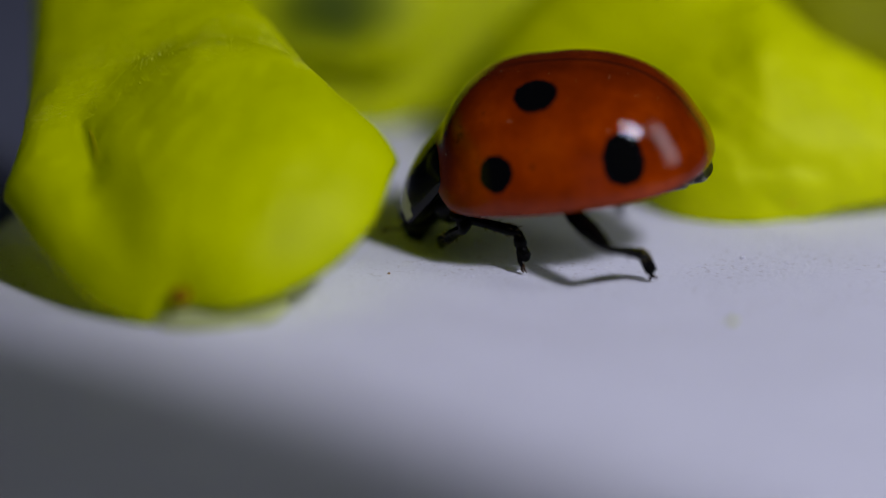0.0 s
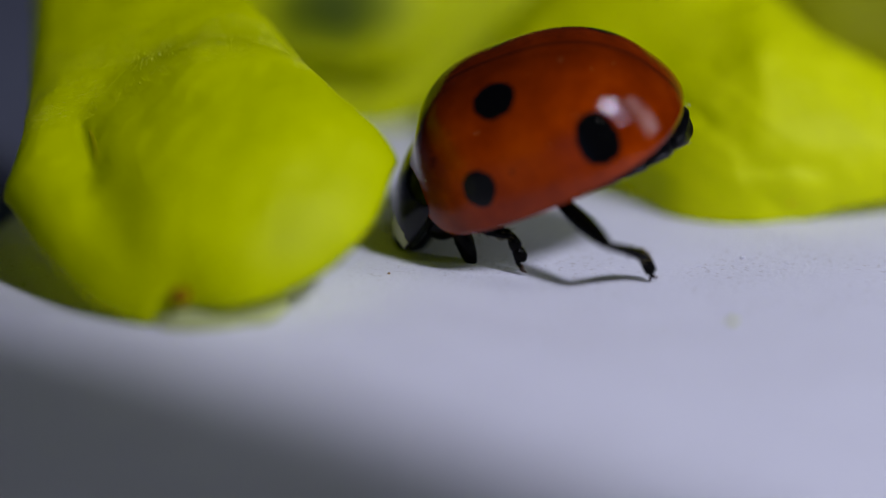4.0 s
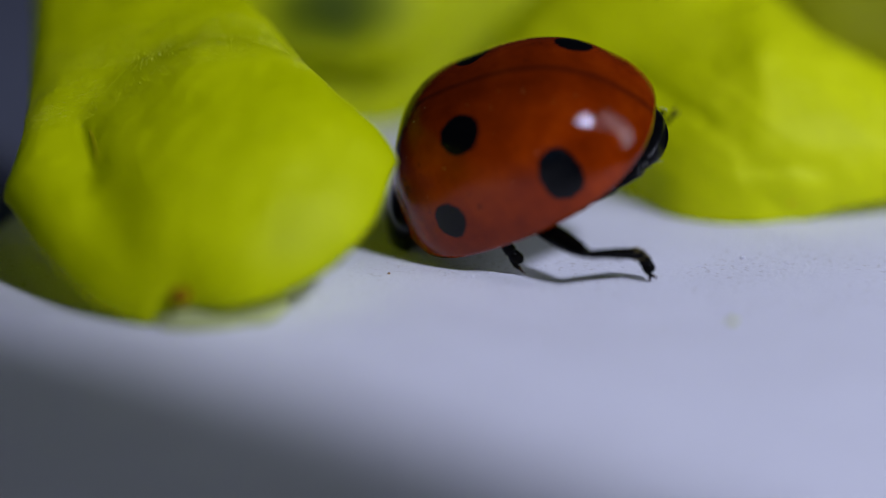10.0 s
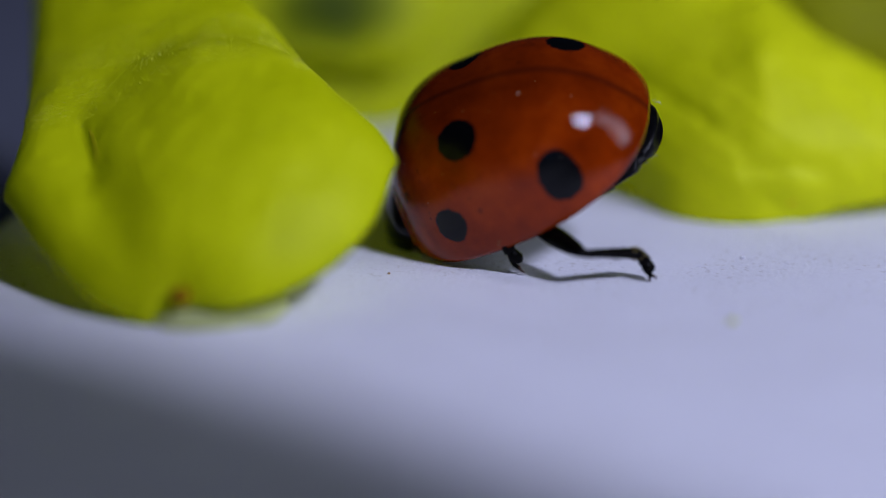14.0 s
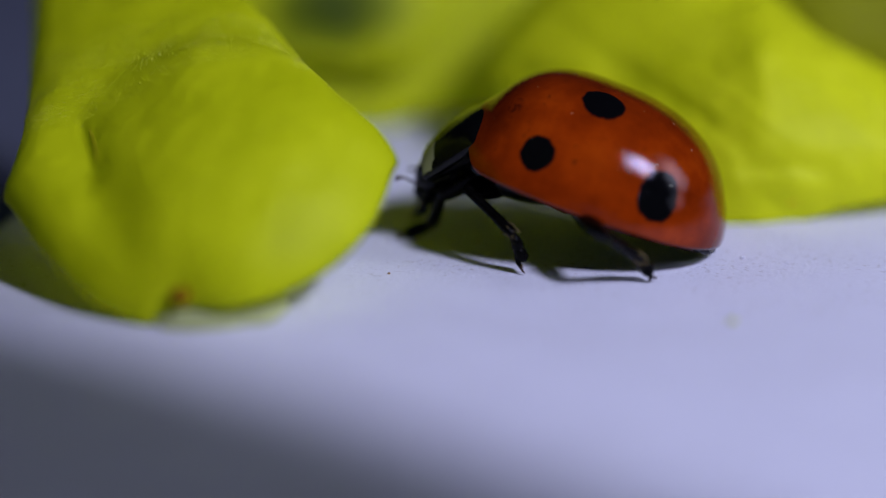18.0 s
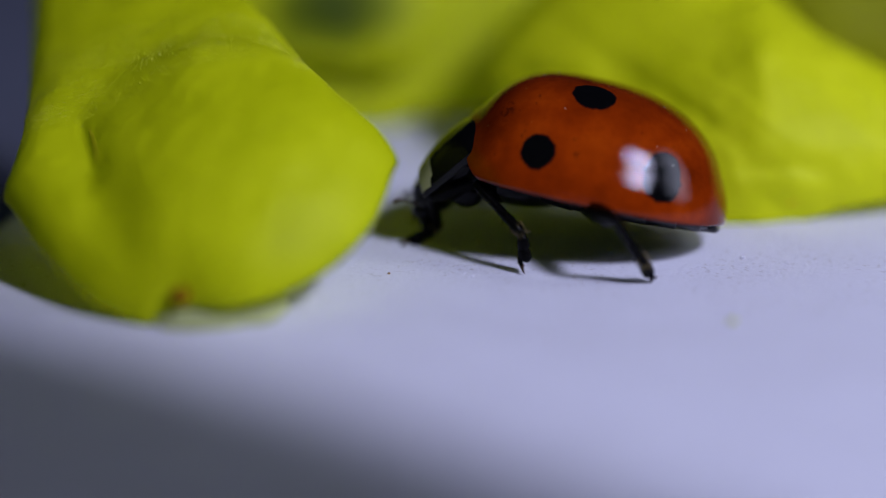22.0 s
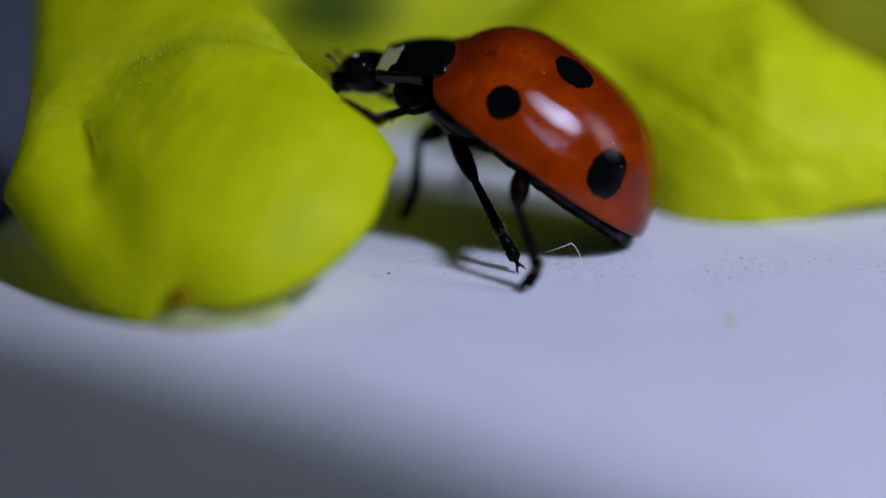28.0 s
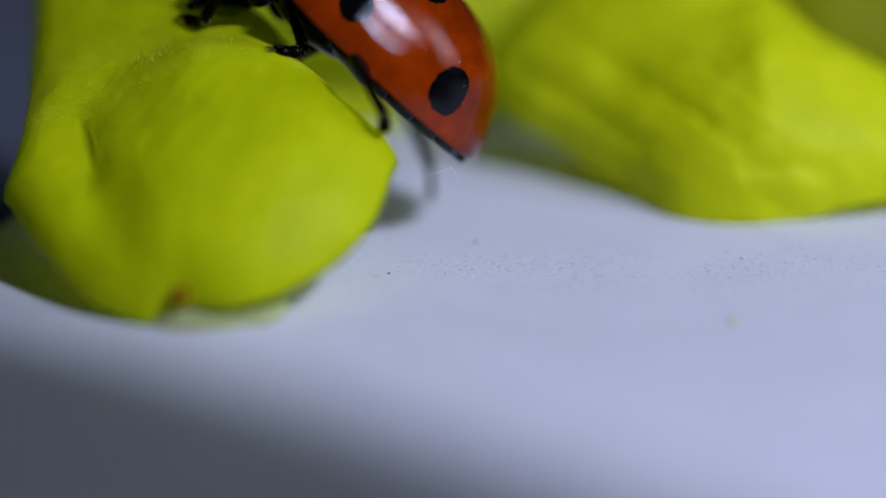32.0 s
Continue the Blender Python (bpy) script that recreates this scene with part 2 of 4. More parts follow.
def build_paper():
    n = 120
    along = [-3.4 + 130 * k ** 1.8 for k in np.linspace(0, 1, n)]
    end = EDGE_ROUND * EDGE_TURN
    across = [-140.0] + [-140 * k ** 1.8 for k in np.linspace(1, 0.02, 80)] + list(np.linspace(0, end, 48))
    verts = []
    for i, l in enumerate(across):
        o, z = card_profile(l)
        for j, a in enumerate(along):
            p = EDGE_AT + EDGE_ALONG * (along[1] if j == 0 else along[-2] if j == n - 1 else a) + (EDGE_OUT if o > 0 else -EDGE_BACK) * o
            swell = 0.0 if math.hypot(p.x, p.y) < 8 else 0.04 * noise.noise((p.x * 0.12, p.y * 0.12, 1.7))
            verts.append((p.x, p.y, -CARD if i == 0 or j in (0, n - 1) else max(z + swell * (z > -0.2), -CARD)))
    ob = mesh_object("paper_card", verts, grid_faces(len(across), n), PAPER)
    tagged(ob, "thick white paper card with a rounded edge on the table", "card")
    size = [math.copysign(abs(k) ** 1.5, k) * 900 for k in np.linspace(-1, 1, 30)]
    table = mesh_object("ground", [(x, y, -CARD) for y in size for x in size], grid_faces(30, 30), TABLE)
    tagged(table, "dull blue-grey tabletop under the white card", "table", kind="structure")


build_paper()


# ---------------------------------------------------------------- the flower
def lobe(name, parent, centre, u, v, radii, bulge, power=0.75, thick=0.22, ripple=0.06, freq=0.6, corners=(), domes=(), rim=4.0, streak=None, hinge=None, blend=11.0, creases=(), curl=None, ridge=None, material=None, label=""):
    """A fleshy domed petal lobe: a polar outline in the plane of u and v, domed along u x v, with a second skin below it."""
    c, u, v = Vector(centre), Vector(u).normalized(), Vector(v)
    v = (v - u * v.dot(u)).normalized()
    n = u.cross(v)
    k, rings, spokes = len(radii), 64, 180
    if hinge:
        v2 = Vector(hinge[1])
        v2 = (v2 - u * v2.dot(u)).normalized()
        n2 = u.cross(v2)

    def base(x, y):
        """Point and normal of the sheet, which may be folded along an arc."""
        if not hinge:
            return c + u * x + v * y, n
        soft = 0.7
        past = y - hinge[0] + (hinge[2] if x < 0 else hinge[3]) * x * x
        f = min(max((past + soft) / (2 * soft), 0.0), 1.0)
        over = max(past - soft, 0.0) + soft * f * f
        return c + u * x + v * (y - over) + v2 * over, n.lerp(n2, f).normalized()


    def reach(a):
        s = a / (2 * math.pi) * k
        i, f = int(math.floor(s)), s - math.floor(s)
        p0, p1, p2, p3 = (radii[(i + o) % k] for o in (-1, 0, 1, 2))
        r = p1 + 0.5 * f * (p2 - p0 + f * (2 * p0 - 5 * p1 + 4 * p2 - p3 + f * (3 * (p1 - p2) + p3 - p0)))
        for at, high, wide in corners:
            d = (a - radians(at) + math.pi) % (2 * math.pi) - math.pi
            r += high * math.exp(-abs(d) / radians(wide))
        return r

    verts = []
    for skin in (0, 1):
        for i in range(rings):
            q = (i + 0.02) / (rings - 1 + 0.02)
            for j in range(spokes):
                a = 2 * math.pi * j / spokes
                r = reach(a) * q
                x, y = r * math.cos(a), r * math.sin(a)
                if domes:
                    total = 0.0
                    for da, db, ra, rb, tilt, high in domes:
                        w = radians(tilt)
                        e = (x - da) * math.cos(w) + (y - db) * math.sin(w)
                        g = (y - db) * math.cos(w) - (x - da) * math.sin(w)
                        total += math.exp(blend * high * (1 - (e / ra) ** 2 - (g / rb) ** 2))
                    h = math.log(total + (1.0 if hinge else 0.0)) / blend - bulge * (1 - max(1 - q ** rim, 0.0) ** power)
                else:
                    h = bulge * max(1 - q ** 2.2, 0.0) ** power
                if ridge:
                    ax, ay, bx, by, right, left = ridge
                    off = ((by - ay) * (ax - x) - (bx - ax) * (ay - y)) / math.hypot(bx - ax, by - ay)
                    h -= (right if off > 0 else left) * (math.hypot(off, 0.9) - 0.9)
                if curl:
                    f = min(max((y - curl[1]) / 2.0, 0.0), 1.0)
                    h -= curl[2] * max(x - curl[0], 0.0) ** 2 * f * f * (3 - 2 * f)
                for ax, ay, bx, by, deep, wide in creases:
                    ex, ey = bx - ax, by - ay
                    f = ((x - ax) * ex + (y - ay) * ey) / (ex * ex + ey * ey)
                    g = min(max(f, 0.0), 1.0)
                    off = math.hypot(x - ax - g * ex, y - ay - g * ey)
                    h -= deep * math.exp(-(off / wide) ** 2)
                if streak:
                    w, amp, fine, coarse = radians(streak[0]), *streak[1:]
                    e, g = x * math.cos(w) + y * math.sin(w), y * math.cos(w) - x * math.sin(w)
                    h += amp * noise.fractal((e * coarse, g * fine, 3.1), 1.0, 2.0, 3)
                p, up = base(x, y)
                h += ripple * noise.fractal(p * freq, 1.0, 2.0, 4) * 1.6
                edge = thick * min(1.0, (1 - q) * 6) ** 0.5
                p = p + up * (h + (edge * 0.5 if skin == 0 else -edge * 0.5))
                p.z = max(p.z, 0.02)
                verts.append(p)
    m = rings * spokes
    faces = grid_faces(rings, spokes, True) + [tuple(reversed(f)) for f in grid_faces(rings, spokes, True, m)]
    return mesh_object(name, verts, faces, material or PETAL, parent, label)


def grain(name, at, size, material, label, category):
    v, f = ball((0, 0, 0), (size, size * 0.8, size * 0.6), 8, 10)
    v = [p * (1 + 0.25 * noise.noise(p * 30 / max(size, 0.01) * 0.1)) for p in v]
    ob = mesh_object(name, v, f, material)
    ob.location = (at[0] * MM, at[1] * MM, (at[2] if len(at) > 2 else size * 0.4) * MM)
    tagged(ob, label, category, "specks on the card")
    return ob


grain("pollen_grain", (6.2, -5.4), 0.10, PETAL, "tiny yellow pollen grain lying on the white card", "pollen")
grain("soil_grain", (-1.24, -1.95), 0.035, BROWN, "tiny dark speck of soil on the white card", "soil")
grain("lint_grain", (7.0, -0.75), 0.06, PAPER, "tiny white lint crumb on the white card", "lint")
grain("buff_crumb", (0.83, 0.45), 0.08, BUFF, "flat buff crumb lying on the white card", "crumb")
grain("lint_grain", (2.55, 0.75), 0.03, PAPER, "tiny white lint crumb on the white card", "lint")
grain("pollen_grain", (8.55, 2.18, 0.55), 0.10, ORANGE, "orange-yellow pollen grain stuck to the broad petal", "pollen")


def build_hair():
    """A short white hair that leans on the foot of the broad petal."""
    pts = [(10.02, 2.3, 0.01), (9.97, 2.3, 0.10), (9.90, 2.32, 0.20), (9.80, 2.35, 0.30)]
    ob = mesh_object("loose_hair", *tube(pts, [0.012, 0.012, 0.010, 0.006], 6), PAPER)
    tagged(ob, "short white hair standing on the card beside the broad petal", "hair")


build_hair()


def build_lint():
    """Short paper fibres that stand out of the card's surface."""
    rng = random.Random(3)
    pieces = []
    for _ in range(160):
        x, y = rng.uniform(-3, 14), rng.uniform(-6, 5)
        a, l = rng.uniform(0, math.pi), rng.uniform(0.05, 0.2)
        c, s_ = math.cos(a), math.sin(a)
        b = rng.uniform(-0.3, 0.3) * l
        pts = [(x - c * l / 2, y - s_ * l / 2, 0.004), (x - s_ * b, y + c * b, 0.014), (x + c * l / 2, y + s_ * l / 2, 0.004)]
        pieces.append(tube(pts, [0.004, 0.005, 0.004], 4))
    ob = mesh_object("paper_fibres", *joined(pieces), PAPER)
    tagged(ob, "loose white paper fibres on the card", "fibres", kind="stuff")


build_lint()

flower = new("flower")
flower.location = (-4 * MM, 2 * MM, 0)
tagged(flower, "fleshy yellow-green blossom lying on the white paper", "flower")
back = Matrix.Translation((4 * MM, -2 * MM, 0))


def petal(name, *args, **more):
    ob = lobe(name, flower, *args, **more)
    ob.matrix_parent_inverse = back
    return ob


lip = petal("lip_petal", (-5.86, -2.13, 2.83), (0.97, -0.24, 0), (0.05, 0.8, 0.6),
      [4.8, 4.76, 4.45, 3.95, 3.78, 3.85, 4.05, 4.25, 4.64, 5.19, 5.99, 7.48, 10.34, 12.61, 12.69, 8.69, 6.5, 5.29, 4.62, 4.17, 4.01, 3.99, 4.1, 3.92, 3.83, 3.81, 3.82, 3.93, 4.08, 4.25, 4.35, 4.33, 4.25, 4.56, 4.74, 4.83, 4.9, 4.94, 4.95, 4.88],
      0.45, power=0.7, thick=0.25, ripple=0.05, freq=0.5, curl=(0.2, 1.8, 0.10), streak=(80, 0.014, 1.3, 0.2), rim=7.0, corners=((6, 0.12, 6), (274.5, 0.2, 5), (200, 0.1, 6)), hinge=(2.3, (0.0, 0.92, 0.34), 0.09, 0.08), blend=6.0,
      creases=[(-2.5, 0.5, -1.75, -0.9, 0.08, 0.12), (-2.2, 0.1, -1.6, -1.3, 0.06, 0.35), (-1.6, -1.2, 0.7, -3.9, 0.07, 0.5)],
      domes=[(1.3, -0.5, 3.9, 4.6, 15, 1.25), (-2.15, -2.1, 3.7, 1.5, -56, 0.62)],
      label="folded bulging yellow lip petal with pointed corners")
petal("broad_petal", (6.64, 4.30, 2.27), (0.95, -0.31, 0), (0.12, 0.58, 0.81),
      [6.67, 5.99, 5.24, 4.54, 4.03, 3.76, 3.77, 4.02, 4.42, 5.03, 5.96, 7.65, 7.59, 7.39, 7.07, 6.77, 6.61, 6.46, 5.56, 4.13, 3.48, 3.07, 2.78, 2.7, 2.8, 3.18, 4.16, 5.6, 5.2, 4.3, 3.86, 3.56, 3.82, 4.2, 4.9, 5.86], 0.85, power=0.9,
      domes=[(1.0, -0.5, 7.0, 3.4, 0, 1.1), (-5.3, 0.6, 6.0, 3.4, 10, 0.85)], rim=4.5, ripple=0.06, streak=(-32, 0.065, 1.3, 0.2), ridge=(0.9, 3.2, 1.6, -0.6, 0.34, 0.20),
      creases=[(0.9, 3.2, 1.25, 1.4, -0.12, 0.5), (1.25, 1.4, 1.6, -0.4, -0.14, 0.6), (-5.3, 1.0, -1.55, -1.15, 0.15, 0.28), (-4.0, -0.3, -0.5, -2.3, 0.10, 0.22), (-3.2, 1.4, 0.2, -0.6, 0.09, 0.25), (1.46, -1.76, 3.21, -1.38, 0.12, 0.25), (2.0, -2.4, 3.5, -2.2, 0.08, 0.2)],
      material=PALE, label="broad wrinkled pale yellow petal resting on the card")
petal("rear_petal", (-1.2, 12.5, 2.1), (0.99, 0.14, 0), (0, 0.3, 0.95), [6.34, 6.6, 6.33, 5.98, 5.55, 4.99, 4.66, 4.5, 4.47, 4.57, 4.65, 4.9, 5.32, 6.08, 6.27, 6.62, 6.44, 6.21, 5.75, 5.27, 4.8, 4.0, 3.4, 3.0, 2.65, 2.4, 2.2, 2.03, 1.94, 2.01, 2.14, 2.41, 2.97, 4.21, 4.93, 5.66],
      0.15, power=0.9, ripple=0.06, streak=(-25, 0.10, 0.8, 0.2), label="upright yellow petal behind the lip")
# petal behind the broad one; its olive tone stands in for shade
petal("upper_petal", (11.3, 9.5, 4.01), (1, 0, 0), (0, 0.3, 0.95), [4.4, 3.5, 3.5, 3.2, 3.7, 4.0, 3.2, 2.3, 2.1, 2.3, 3.0, 3.7], 0.4, material=SHADED_PETAL, label="upper petal behind the broad petal, its shade put into olive colour")


def build_papillae():
    """Tiny glossy bumps all over the fold of the lip."""
    rng, pieces, me = random.Random(11), [], lip.data
    for f in me.polygons:
        c, n = f.center / MM, f.normal
        if n.y > 0.3 and n.z < 0.3 or not -1.3 < c.y < 2.2 or c.z < 2.2:
            continue
        count = f.area / MM ** 2 * 210 * (0.25 + 1.5 * max(noise.noise(c * 1.7) + 0.35, 0.0))
        for _ in range(int(count + rng.random())):
            a, b, q = (me.vertices[k].co / MM for k in f.vertices[:3])
            p = a + (b - a) * rng.random() + (q - b) * rng.random()
            r = rng.uniform(0.006, 0.014)
            pieces.append(ball(p, (r, r, r * 1.3), 3, 5))
    ob = mesh_object("papillae", *joined(pieces), PAPILLA, flower, "tiny glistening bumps along the fold")
    ob.matrix_parent_inverse = back
    tagged(ob, kind="stuff")


build_papillae()

# added leaf-shaped sheet out of view, high above the card, shading its near corner
petal("shade_sheet", (6.6, -26.8, 19.2), (0.78, -0.624, 0), (0.60, 0.75, -0.28), [30.0, 15.0, 8.7, 6.6, 5.5, 4.9, 4.7, 4.9, 5.5, 6.6, 8.7, 15.0, 30.0, 15.0, 8.7, 6.6, 5.5, 4.9, 4.7, 4.9, 5.5, 6.6, 8.7, 15.0], 0.3, material=OLIVE, label="added dark green sheet out of view that shades the card")
# disc before the rear petal; the hollow's shade is painted into its colour
petal("throat_disc", (-3.15, 11.35, 3.6), (0.97, 0, -0.24), (0.2, 0.3, 0.95), [2.96, 2.65, 2.18, 1.79, 1.64, 1.56, 1.64, 1.87, 2.34, 2.96, 2.81, 2.18, 1.79, 1.56, 1.56, 1.72, 2.11, 2.65], 0.15, material=THROAT_SHADE, label="disc carrying the shade of the blossom hollow as dark green")
petal("underlobe", (-4.75, -5.25, 0.30), (1, 0.06, 0), (0, 0.85, 0.5), [1.45, 1.4, 1.1, 0.9, 0.8, 0.8, 0.9, 1.1, 1.4, 1.4, 1.1, 0.85, 0.75, 0.72, 0.75, 1.15], 0.12, thick=0.1, ripple=0.03, material=PALE_LOBE, label="thin pale lobe low under the lip petal")
bruise = mesh_object("bruise", *ball((-5.57, -5.82, 0.73), (0.22, 0.24, 0.2)), BROWN, flower, "small brown bruise")
bruise.matrix_parent_inverse = back
crease_stain = mesh_object("crease_stain", *tube([(-8.0, -1.56, 3.31), (-7.96, -1.66, 3.29), (-7.83, -2.06, 3.16), (-7.73, -2.48, 2.98), (-7.68, -2.71, 2.79)], [0.006, 0.018, 0.022, 0.016, 0.006], 8), STAIN, flower, "thin rusty stain along the crease")
crease_stain.matrix_parent_inverse = back

# ---------------------------------------------------------------- the ladybird
ladybird = new("ladybird")
tagged(ladybird, "glossy red ladybird with seven black spots", "ladybird")
def shell_point(a, q, shrink=0.0):
    c, s = math.cos(a), math.sin(a)
    e = SUPER if c > 0 else HIND
    ux = math.copysign(abs(c) ** (2 / e), c)
    uy = math.copysign(abs(s) ** (2 / e), s)
    rim = 0.12 * max(0.0, (q - 0.93) / 0.07) ** 2
    # the front margin rises to the middle, where the neck shield slips under it
    power = POW + (FRONT if ux > 0 else TAIL) * abs(ux) ** 1.5
    lift = 1.3 * max((c - 0.6) / 0.4, 0.0) ** 2
    q *= (1 - (lift / HIGH) ** (1 / ROOT)) ** (1 / power)
    x = ux * q * ((AF if ux > 0 else AR) - shrink + rim)
    y = uy * q * (HALF - shrink + rim)
    z = (HIGH - shrink) * max(1 - q ** power, 0.0) ** ROOT
    return x, y, z


def elytron(side, name):
    n, m = 60, 72
    verts = []
    for shrink in (0.0, 0.10):
        for i in range(n):
            q = math.sin(math.pi / 2 * i / (n - 1))
            for j in range(m):
                x, y, z = shell_point(math.pi * j / (m - 1), q, shrink)
                y = max(y, 0.0004)
                verts.append((x, side * y, z))
    faces = grid_faces(n, m) + [tuple(reversed(f)) for f in grid_faces(n, m, False, n * m)]
    o = n * m
    faces += [((n - 1) * m + j, (n - 1) * m + j + 1, o + (n - 1) * m + j + 1, o + (n - 1) * m + j) for j in range(m - 1)]
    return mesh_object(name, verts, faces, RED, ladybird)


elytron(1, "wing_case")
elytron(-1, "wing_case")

def build_dust():
    """Pale grains caught on the wing cases."""
    rng = random.Random(5)
    pieces = []
    for _ in range(26):
        x, y = rng.uniform(-2.8, 2.4), rng.uniform(0.2, 2.5)
        z = shell_height(x, y)
        if z > 0.25:
            r = rng.uniform(0.005, 0.011)
            pieces.append(ball((x, y, z + r * 0.4), (r * rng.uniform(0.8, 2.0), r, r * 0.8), 5, 6))
    ob = mesh_object("dust", *joined(pieces), CREAM, ladybird, "pale dust grains on the wing cases")
    tagged(ob, kind="stuff")


build_dust()

# the underside: thorax, fixed, and the abdomen, hinged under it
mesh_object("thorax", *ball((1.35, 0, -0.05), (1.45, 1.9, 0.62), 16, 32), BLACK, ladybird)


def belly(x):
    """Half width, and height above and below, of the abdomen at x."""
    s = min(max((-0.6 - x) / 2.9, 0.0), 1.0)
    wide = (2.3 - 1.45 * s ** 1.7) * min(1.0, 0.55 + (1.2 - x) * 0.5)
    return wide, 0.42 - 0.22 * s, 0.42 - 0.14 * s ** 2


def belly_point(x, a, swell=1.0):
    """A ring point: a flat back and a keeled underside that meet in an edge along each flank."""
    w, up, down = belly(x)
    c, sn = math.cos(a), math.sin(a)
    y = w * math.copysign(abs(c) ** 0.8, c)
    z = (up if sn > 0 else down) * math.copysign(abs(sn) ** 1.25, sn)
    return x, y * swell, z * swell


def build_abdomen():
    """A slim core under overlapping plates; its own space has the hinge at the origin and runs back along -x."""
    m, n = 40, 12
    verts = [belly_point(1.2 - 4.4 * i / (n - 1), 2 * math.pi * j / m, 0.9) for i in range(n) for j in range(m)]
    core = mesh_object("abdomen", verts, grid_faces(n, m, True) + [tuple(range(m)), tuple(range((n - 1) * m, n * m))], BLACK, ladybird, "black ringed abdomen")
    cuts = [0.9, -0.1, -1.0, -1.8, -2.5, -3.05, -3.5]
    for k, (a, b) in enumerate(zip(cuts, cuts[1:])):
        verts, last = [], k == len(cuts) - 2
        for x, swell in ((a + 0.06, 0.93), (a, 0.975), (a * 0.6 + b * 0.4, 0.99), (b + 0.06, 1.015), (b + 0.02, 1.0), (b, 0.93)):
            for j in range(m):
                w = 2 * math.pi * j / m
                px, py, pz = belly_point(x, w, swell * (0.86 if last and x <= b + 0.02 else 1.0))
                if last:
                    px += 0.22 * (abs(py) / 0.85) ** 2
                verts.append((px, py, pz + 0.012 * noise.noise((px * 3, py * 3, k))))
        faces = grid_faces(6, m, True) + [tuple(range(5 * m, 6 * m))]
        mesh_object("segment", verts, faces, PLATE, core, "glossy black abdominal plate")
    return core


abdomen = build_abdomen()


def build_fringe():
    """Short pale hairs along the flanks and the hind edge of the abdomen, in its space."""
    rng = random.Random(9)
    pieces = []
    for k in range(90):
        x = -3.5 + 1.3 * rng.random() ** 1.6
        a = rng.choice((-0.12, math.pi + 0.12)) + rng.uniform(-0.2, 0.2)
        o = Vector(belly_point(x, a, 1.0)) * 0.985
        d = Vector((-0.8, 0.5 * math.cos(a), -0.35)).normalized()
        l = rng.uniform(0.02, 0.06)
        pieces.append(tube([o, o + d * l * 0.6, o + d * l], [0.004, 0.003, 0.0015], 3))
    mesh_object("fringe", *joined(pieces), CREAM, abdomen, "short pale hairs")


build_fringe()


def build_pronotum():
    """A curved shield with a raised side rim; its own space has the hinge at the origin and runs forward along x."""
    verts, n, m = [], 30, 48
    for i in range(n):
        s = i / (n - 1)
        x = -0.35 + 2.3 * s
        end = max(0.0, (s - 0.93) / 0.07)
        w = 1.85 * (1 - 0.34 * s ** 1.8) * min(1.0, 0.78 + s) * (1 - 0.12 * end * end)
        top = (0.78 + 0.62 * s - 0.70 * s * s) * (1 - 0.35 * end * end)
        for j in range(m):
            a = 2 * math.pi * j / m
            c, sn = math.cos(a), math.sin(a)
            y = w * math.copysign(abs(c) ** 0.85, c)
            if sn >= 0:
                z = 0.16 * (1 - sn) + top * abs(sn) ** 0.8
            else:
                z = 0.16 * (1 + sn) - 0.55 * (1 - 0.75 * s) * abs(sn) ** 0.8
            rim = 0.06 * math.exp(-(sn / 0.12) ** 2)
            verts.append((x - 0.16 * (1 - (y / 1.9) ** 2) * end - 0.45 * max(z - 0.2, 0.0) * s ** 3, (y + math.copysign(rim, y)) * (1.0 if sn > -0.05 else 0.88), z - 0.10 * (y / 2.15) ** 2))
    faces = grid_faces(n, m, True) + [tuple(range(m)), tuple(range((n - 1) * m, n * m))]
    ob = mesh_object("pronotum", verts, faces, SHIELD, ladybird, "black neck shield with cream front corners")
    for q in (1, -1):
        v, f = ball((1.02, 0.82 * q, -0.38), (0.44, 0.42, 0.46), 14, 20)
        mesh_object("fore_coxa", v, f, BLACK, ob, "bulging black base of a front leg")
    return ob


pronotum = build_pronotum()


def build_head():
    """In the pronotum's space."""
    pieces = [ball((2.12, 0, 0.08), (0.74, 0.92, 0.54), 16, 28), ball((2.68, 0, -0.10), (0.38, 0.56, 0.33))]
    ob = mesh_object("head", *joined(pieces), BLACK, ladybird, "black head")
    for s in (1, -1):
        jaw = tube([(2.72, 0.24 * s, -0.24), (2.96, 0.22 * s, -0.34), (3.08, 0.06 * s, -0.36)], [0.13, 0.10, 0.03])
        mesh_object("mandible", *jaw, BLACK, ob)
        mesh_object("eye", *ball((2.22, 0.76 * s, 0.24), (0.22, 0.16, 0.20)), EYE_GLOSS, ob, "glossy black eye")
        mesh_object("cheek_spot", *ball((2.36, 0.42 * s, 0.50), (0.10, 0.10, 0.04)), CREAM, ob, "small cream spot")
        pts = [(2.58, 0.52 * s, 0.08), (2.74, 0.60 * s, 0.20), (2.81, 0.66 * s, 0.36), (2.88, 0.69 * s, 0.46), (2.98, 0.70 * s, 0.52), (3.06, 0.70 * s, 0.51)]
        mesh_object("antenna", *tube(pts, [0.045, 0.032, 0.028, 0.032, 0.058, 0.035], 8), AMBER, ob, "short brown clubbed antenna")
        pts = [(2.72, 0.36 * s, -0.26), (2.88, 0.46 * s, -0.40), (3.00, 0.42 * s, -0.50)]
        mesh_object("palp", *tube(pts, [0.06, 0.06, 0.10], 8), LEGS, ob)
    return ob


head = build_head()

# lengths of femur, shin and foot in millimetres
LENGTHS = {"front_leg": (1.35, 1.25, 1.0), "middle_leg": (1.67, 1.52, 0.97), "hind_leg": (2.04, 1.51, 0.71), "hind_leg_far": (2.04, 1.45, 0.98)}


